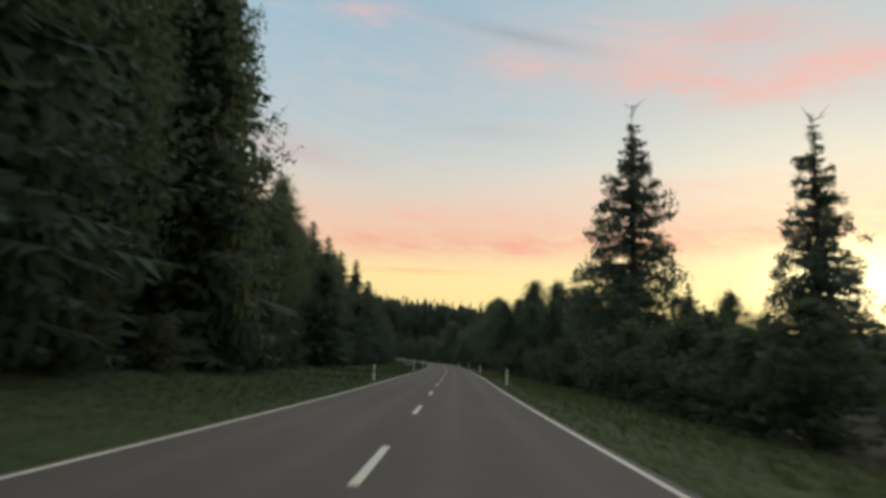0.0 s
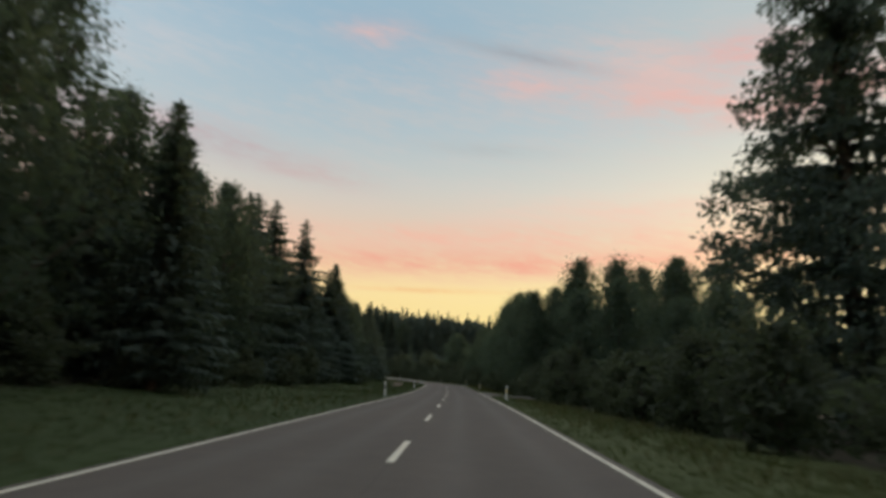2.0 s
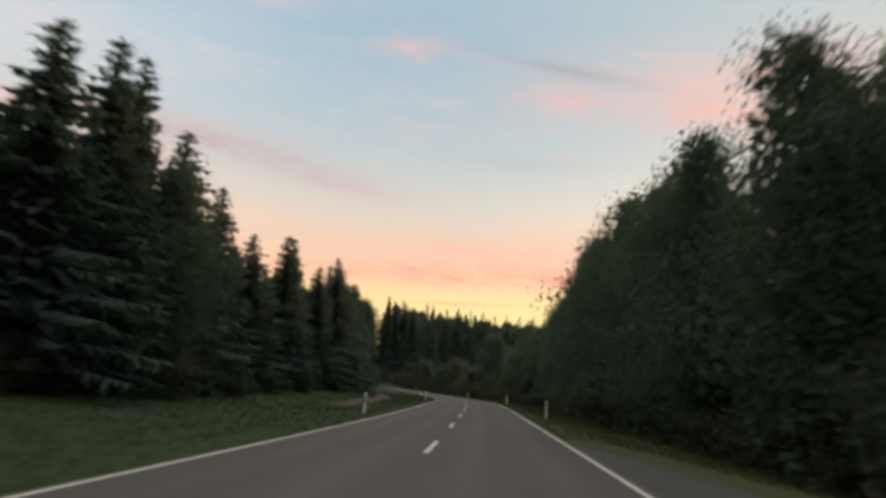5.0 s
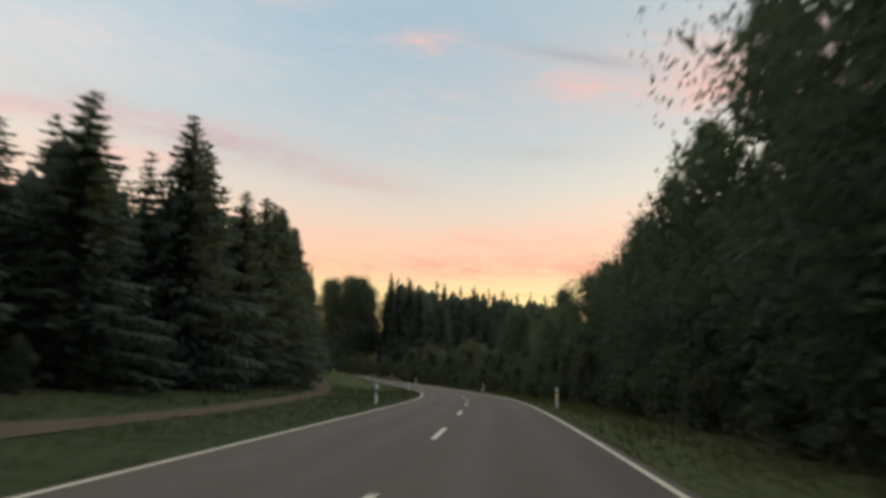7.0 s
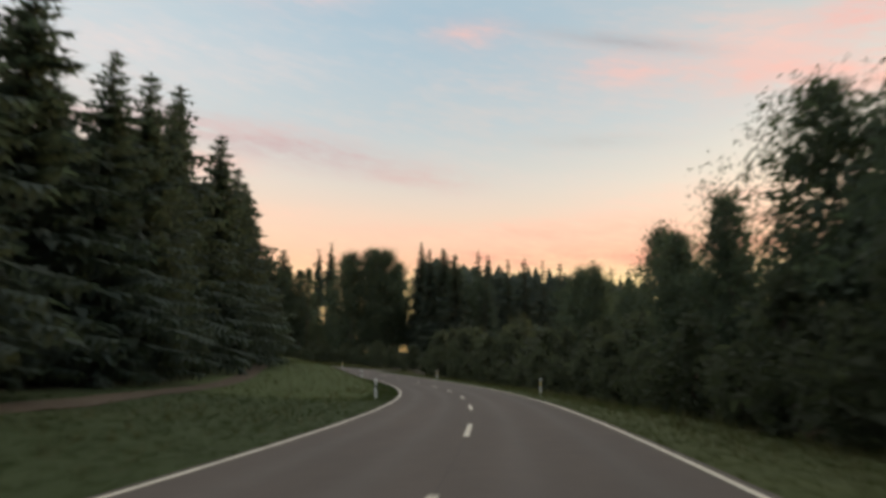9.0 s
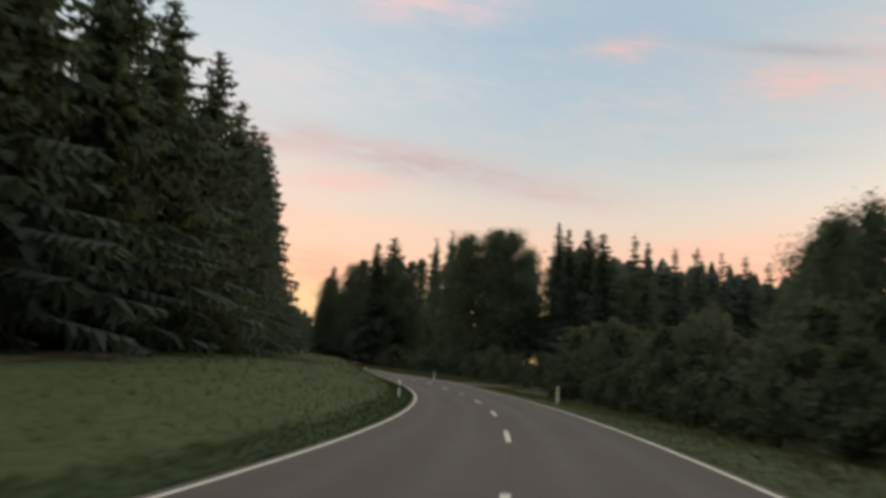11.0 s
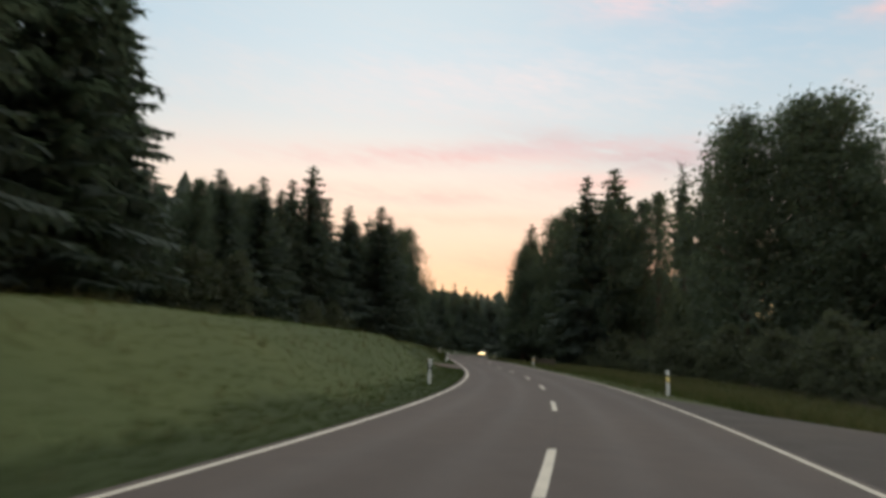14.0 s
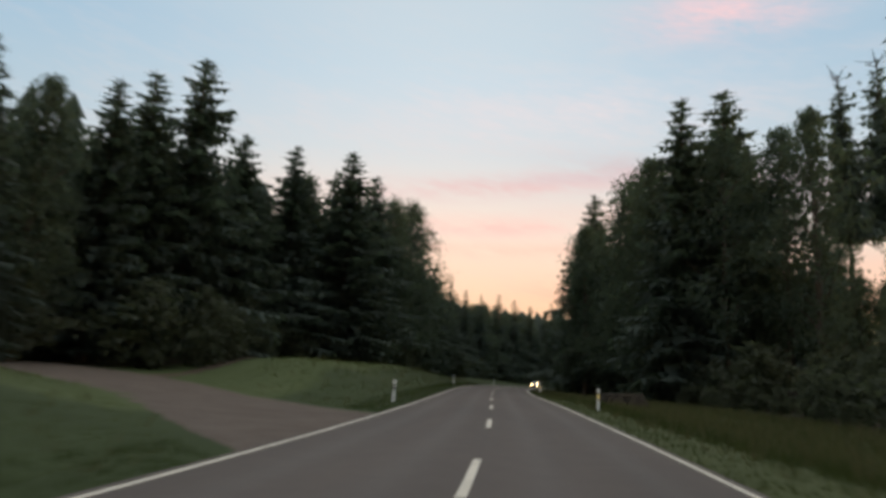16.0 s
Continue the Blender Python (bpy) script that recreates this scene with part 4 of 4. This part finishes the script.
def thicket(name, zones, label):
    """Undergrowth behind the first shrubs, joined."""
    v, f = [], []
    r5 = random.Random(17)
    src = [[c for c in p.children if c.name.startswith("crown")][0].data for p in SHRUB]
    src = [([tuple(q.co) for q in me.vertices], [tuple(p.vertices) for p in me.polygons]) for me in src]
    for s0, s1, gap, d0, d1, h0, h1 in zones:
        s = s0
        while s < s1:
            sv, sf = r5.choice(src)
            d = r5.uniform(d0, d1)
            s += gap * r5.uniform(0.7, 1.3)
            if on_side_road(s, d, 2.0):
                continue
            g = lie(s, d) - 0.2
            k = (r5.uniform(h0, h1) - g) / 4.0
            w = k * r5.uniform(0.9, 1.5)
            c, t = place(s, d, g), r5.uniform(0, 6.28)
            ca, sa = math.cos(t) * w, math.sin(t) * w
            n = len(v)
            v += [(c.x + x * ca - y * sa, c.y + x * sa + y * ca, c.z + z * k) for x, y, z in sv]
            f += [tuple(i + n for i in q) for q in sf]
    tagged(new(name, mesh_of(name, v, f, [M_LEAF_B])), label, "undergrowth", kind="stuff")


thicket("undergrowth_right", [(10, 100, 4.5, 15.5, 24.0, 3.0, 4.6), (240, 322, 3.2, 13.0, 22.0, 4.0, 7.0), (345, 440, 2.4, 19.0, 27.0, 2.5, 5.5), (250, 330, 4.0, 24.0, 36.0, 5.0, 9.0)], "dense dark undergrowth behind the roadside shrubs")
thicket("undergrowth_left", [(284, 362, 3.8, -19.0, -16.5, 4.0, 6.5), (215, 284, 4.0, -24.0, -20.0, 3.0, 5.5), (359, 400, 3.0, -30.0, -18.0, 4.0, 7.0), (405, 445, 3.0, -22.0, -18.0, 4.0, 7.0), (440, 480, 3.2, -17.0, -13.0, 4.0, 7.0), (-14, 200, 6.0, -18.5, -15.5, 3.0, 6.0)], "dense dark undergrowth below the spruces")


# ---- far woods: too many to count ----
def far_woods(name, spots, label):
    v, f = [], []
    r2 = random.Random(11)
    for s, d, top in spots:
        if in_lane(s, d, 1.6 + 0.17 * top):
            continue
        g = lie(s, d) - 0.3
        b = place(s, d, g)
        h = top - g
        z = 0.04
        power, full = r2.choice(((0.75, 0.26), (0.6, 0.3), (0.45, 0.27), (0.85, 0.3)))
        while z < 0.97:
            n = 6
            a0 = r2.uniform(0, 6.28)
            for i in range(n):
                t = a0 + 6.283 * i / n
                r = full * h * (1 - z) ** power * r2.uniform(0.55, 1.25) + 0.15
                k = len(v)
                v += [(b.x, b.y, b.z + h * (z + 0.07)), (b.x + math.cos(t - 0.5) * r, b.y + math.sin(t - 0.5) * r, b.z + h * (z - 0.03)), (b.x + math.cos(t + 0.5) * r, b.y + math.sin(t + 0.5) * r, b.z + h * (z - 0.03))]
                f.append((k, k + 1, k + 2))
            z += 0.055
    ob = new(name, mesh_of(name, v, f, [M_NEEDLE]))
    tagged(ob, label, "forest", kind="stuff")


spots = []
for row, off in enumerate((7, 11, 16, 22, 29, 37, 46)):
    for s in np.arange(-20, 600, 4.0):
        keys = LEFT + LEFT_B
        d = float(np.interp(s, [k[0] for k in keys], [k[1] for k in keys])) - off + rng.uniform(-2, 2)
        spots.append((s + rng.uniform(-2, 2), d, float(np.interp(s, [k[0] for k in keys], [k[2] for k in keys])) * rng.uniform(0.75, 0.98) + row * 0.4))
for off in (58, 70, 84, 100, 118):
    for s in np.arange(-20, 560, 8.0):
        keys = LEFT + LEFT_B
        top = float(np.interp(s, [k[0] for k in keys], [k[2] for k in keys]))
        spots.append((s + rng.uniform(-4, 4), -14 - off + rng.uniform(-5, 5), top * rng.uniform(0.8, 1.0) + off * 0.03))
far_woods("forest_left", spots, "dense dark spruce forest receding behind the first rows")
spots = []
for row, off in enumerate((26, 33, 42, 54, 70)):
    for s in np.arange(-20, 300, 4.5):
        spots.append((s + rng.uniform(-2, 2), off + rng.uniform(-3, 3), rng.uniform(3.5, 5.5) + row * 0.9))
for off in (84, 98, 114, 132):
    for s in np.arange(-20, 380, 8.0):
        spots.append((s + rng.uniform(-4, 4), off + rng.uniform(-5, 5), rng.uniform(6, 9)))
for row in range(3):
    for d in np.arange(46, 150, 4.0):
        spots.append((394 + row * 6 + 0.05 * d + rng.uniform(-2, 2), d + rng.uniform(-2, 2), rng.uniform(26, 31.5)))
for s in np.arange(300, 385, 4.0):
    for off in (44, 56, 70, 86, 104):
        spots.append((s + rng.uniform(-2, 2), off + rng.uniform(-3, 3), rng.uniform(6, 9.5)))
for s in np.arange(405, 520, 4.5):
    for off in (46, 58):
        spots.append((s + rng.uniform(-2, 2), off + rng.uniform(-3, 3), rng.uniform(4, 8)))
for s in np.arange(480, 690, 3.5):
    for off in (14, 20, 27, 36, 46):
        spots.append((s, off + rng.uniform(-2, 2), rng.uniform(16, 24)))
for s in np.arange(590, 690, 4.0):
    for off in (-10, -15, -21, -28, -36, -46, -58):
        spots.append((s, off + rng.uniform(-2, 2), rng.uniform(19, 27)))
far_woods("forest_right", spots, "dense dark mixed forest behind the roadside shrubs")


# ---- grass ----
def grass(name, side, s0, s1, count, d0, d1, hmin, hmax, mat, label, seed):
    r3 = random.Random(seed)
    v, f = [], []
    for _ in range(count):
        s = r3.uniform(s0, s1)
        d = side * (d0 + (d1 - d0) * r3.random() ** 1.5)
        a = abs(d)
        if d < 0 and np.interp(a, *SIDE_LO) - 0.4 < s < np.interp(a, *SIDE_UP) + 0.4:
            continue
        if d > 0 and (103 - 0.1 * a < s < 129 - 2.6 * (a - 3.6) and a < 9 or 321 + 1.5 * (a - 3.6) < s < 350 - 4.4 * (a - 3.6) and a < 8):
            continue
        if d < 0 and 150 < s < 284 and abs(d - np.interp(s, TRACK_S, TRACK_D)) < 0.9:
            continue
        p = on_ground(s, d, -0.02)
        for _b in range(3):
            h = r3.uniform(hmin, hmax) * (0.55 + 0.45 * min(1.0, (a - 3.9) / 2.0))
            t = r3.uniform(0, 6.28)
            w = 0.011 + 0.02 * h
            ox, oy = r3.uniform(-.12, .12), r3.uniform(-.12, .12)
            lx, ly = r3.uniform(-.5, .5) * h, r3.uniform(-.5, .5) * h
            k = len(v)
            v += [(p.x + ox - w * math.cos(t), p.y + oy - w * math.sin(t), p.z), (p.x + ox + w * math.cos(t), p.y + oy + w * math.sin(t), p.z), (p.x + ox + lx, p.y + oy + ly, p.z + h)]
            f.append((k, k + 1, k + 2))
    tagged(new(name, mesh_of(name, v, f, [mat])), label, "grass", kind="stuff")


grass("grass_left", -1, 236, 480, 40000, 4.7, 15.0, 0.04, 0.11, M_BLADE, "short green grass on the mown bank", 1)
grass("verge_grass_left", -1, 236, 480, 16000, 3.78, 5.3, 0.06, 0.2, M_WEED_DIM, "coarse green grass along the road's edge, dimmed in its colour", 5)
grass("rough_grass_left", -1, -6, 238, 30000, 3.78, 15.0, 0.05, 0.18, M_WEED_DIM, "coarse green grass below the forest edge, dimmed in its colour", 6)
grass("grass_right", 1, -6, 470, 18000, 3.8, 11.5, 0.05, 0.16, M_OLIVE, "olive green grass on the verge", 2)
grass("rough_grass_right", 1, -6, 470, 34000, 3.8, 11.5, 0.06, 0.2, M_OLIVE, "coarse olive grass on the verge", 8)
grass("tall_weeds_right", 1, 340, 470, 11000, 5.6, 17.5, 0.15, 0.5, M_OLIVE, "tall dull green weeds below the trees at the verge", 9)
grass("dry_weeds_right", 1, 340, 470, 11000, 6.4, 17.5, 0.2, 0.6, M_STRAW, "brown dry weeds below the trees at the verge", 10)
grass("dry_stems_left", -1, -6, 480, 2500, 4.3, 14.0, 0.2, 0.4, M_STRAW, "scattered dry grass stems on the verge", 3)
grass("dry_stems_right", 1, -6, 470, 4000, 4.5, 11.0, 0.25, 0.5, M_STRAW, "scattered dry grass stems on the verge", 4)


# ---- delineator posts ----
def post(right):
    root = new("delineator_post")
    bm = bmesh.new()
    sec = [(-0.06, -0.05), (0.06, -0.05), (0.045, 0.02), (0.0, 0.07), (-0.045, 0.02)]
    rings = []
    for z, k in ((-0.3, 1.0), (0.4, 0.98), (0.9, 0.95), (1.0, 0.93)):
        rings.append([bm.verts.new((x * k, y * k, z - (0.05 if (z == 1.0 and y > 0) else 0.0))) for x, y in sec])
    for a, b in zip(rings, rings[1:]):
        for i in range(5):
            bm.faces.new((a[i], a[(i + 1) % 5], b[(i + 1) % 5], b[i]))
    bm.faces.new(rings[-1])
    part("body", bm, M_WHITE, root)
    bm = bmesh.new()
    ring = []
    low, high = (0.52, 0.82) if right else (0.50, 0.76)
    for x, y in sec:
        sl = -x * 0.6
        ring.append((bm.verts.new((x * 1.02, y * 1.02 - 0.001, low + sl)), bm.verts.new((x * 1.02, y * 1.02 - 0.001, high + sl))))
    for i in range(5):
        a, b = ring[i], ring[(i + 1) % 5]
        bm.faces.new((a[0], b[0], b[1], a[1]))
    part("band", bm, M_BLACK, root, "black slanting band")
    if right:
        bm = box(0.108, 0.012, 0.2, (0, -0.058, 0.65), 0.004)
        for v in bm.verts:
            v.co.z -= v.co.x * 0.25
        part("reflector", bm, M_AMBER, root, "amber slanting reflector")
    else:
        for z in (0.56, 0.69):
            part("reflector", disc(0.034, 0.012, (0, -0.057, z), "y", 16), M_CLEAR, root, "round clear reflector")
    return tagged(root, "white plastic delineator post with black band and " + ("amber reflector" if right else "two round reflectors"), "post", "roadside delineator posts")


POSTS_L = [(41.6, -4.28), (90.3, -4.24), (140.5, -4.5), (190.5, -4.6), (239, -4.6), (290.5, -4.5), (347, -4.6), (398.4, -4.5), (450, -4.9), (500, -4.6)]
POSTS_R = [(41.6, 4.44), (90.3, 4.36), (147.3, 4.8), (190, 4.6), (247.6, 5.3), (292, 4.9), (348, 4.9), (399.2, 4.9), (449.4, 4.9)]
for right, spots_ in ((False, POSTS_L), (True, POSTS_R)):
    first = None
    for s, d in spots_:
        m = Matrix.Translation(place(s, d, lie(s, d) - 0.02)) @ Matrix.Rotation(heading(s) + rng.uniform(-0.06, 0.06), 4, "Z") @ Matrix.Rotation(rng.uniform(-0.025, 0.025), 4, "Y")
        m = m @ Matrix.Diagonal((1.15, 1.15, 1.02, 1))
        if first is None:
            first = post(right)
            first.matrix_basis = m
        else:
            copy_thing(first, Matrix(m) @ Matrix.Diagonal((1 / 1.15, 1 / 1.15, 1 / 1.02, 1)))


# ---- stack of logs by the verge ----
def log_stack(s, d):
    root = new("log_stack")
    r4 = random.Random(5)
    r = 0.13
    for row in range(4):
        for k in range(12 - row):
            x = (k + 0.5 * row - 5.5) * 2 * r + r4.uniform(-0.03, 0.03)
            q = r * r4.uniform(0.66, 1.0)
            lg = part("log", disc(q, 1.9 + r4.uniform(-0.1, 0.1), (x, r4.uniform(-0.06, 0.06), r + row * r * 1.74), "y", 10), M_LOG, root)
            for e in (-1, 1):
                part("cut_face", disc(q * 0.9, 0.01, (x, e * 1.01, r + row * r * 1.74), "y", 10), M_LOGEND, lg)
    root.matrix_basis = Matrix.Translation(on_ground(s, d, -0.03)) @ Matrix.Rotation(heading(s), 4, "Z")
    tagged(root, "low stack of cut logs on the grass verge", "log stack")


log_stack(411, 8.0)


# ---- oncoming car with its headlights on ----
def car(s, d):
    root = new("car")
    bm = bmesh.new()
    prof = [(-2.1, 0.3), (-2.12, 0.62), (-1.95, 0.78), (-0.95, 0.92), (-0.2, 1.38), (0.9, 1.44), (1.75, 1.05), (2.1, 0.95), (2.15, 0.35)]
    sides = []
    for x, nar in ((-0.86, 1), (0.86, 1)):
        sides.append([bm.verts.new((x * (0.82 if z > 1.2 else 0.97 if z > 0.8 else 1.0), y, z)) for y, z in prof])
    n = len(prof)
    for i in range(n):
        j = (i + 1) % n
        bm.faces.new((sides[0][i], sides[0][j], sides[1][j], sides[1][i]))
    bm.faces.new(sides[0][::-1])
    bm.faces.new(sides[1])
    bmesh.ops.bevel(bm, geom=bm.edges[:], offset=0.05, segments=2, affect="EDGES")
    body = part("body", bm, M_CAR, root)
    bm = bmesh.new()
    q = [bm.verts.new(c) for c in ((-0.76, -0.9, 0.97), (0.76, -0.9, 0.97), (0.64, -0.24, 1.375), (-0.64, -0.24, 1.375))]
    bm.faces.new(q)
    bmesh.ops.solidify(bm, geom=bm.faces[:], thickness=-0.02)
    part("windscreen", bm, M_GLASS, root, "dark windscreen")
    for x in (-0.62, 0.62):
        lamp = part("headlight", box(0.34, 0.08, 0.15, (x, -2.08, 0.66), 0.02), M_CLEAR, root, "lit headlight")
        part("bulb", disc(0.15, 0.04, (x, -2.13, 0.66), "y", 14), M_LAMP, lamp, "glowing warm white lamp")
    part("grille", box(0.7, 0.05, 0.12, (0, -2.12, 0.62), 0.01), M_BLACK, root)
    part("bumper", box(1.7, 0.16, 0.2, (0, -2.1, 0.4), 0.05), M_CAR, root)
    part("number_plate", box(0.5, 0.02, 0.1, (0, -2.19, 0.42), 0.004), M_WHITE, root, "plain white plate")
    for x in (-0.98, 0.98):
        part("mirror", box(0.18, 0.1, 0.13, (x, -0.75, 1.0), 0.03), M_CAR, root)
    for x in (-0.78, 0.78):
        for y in (-1.35, 1.3):
            w = part("wheel", disc(0.31, 0.2, (x, y, 0.31), "x", 24), M_RUBBER, root)
            part("rim", disc(0.2, 0.212, (x, y, 0.31), "x", 16), M_RIM, w, "alloy rim")
    root.matrix_basis = Matrix.Translation(place(s, d, 0.0)) @ Matrix.Rotation(heading(s), 4, "Z") @ Matrix.Rotation(math.atan(0.043), 4, "X")
    tagged(root, "dark car with lit headlights on the road", "car")


car(534, -1.4)
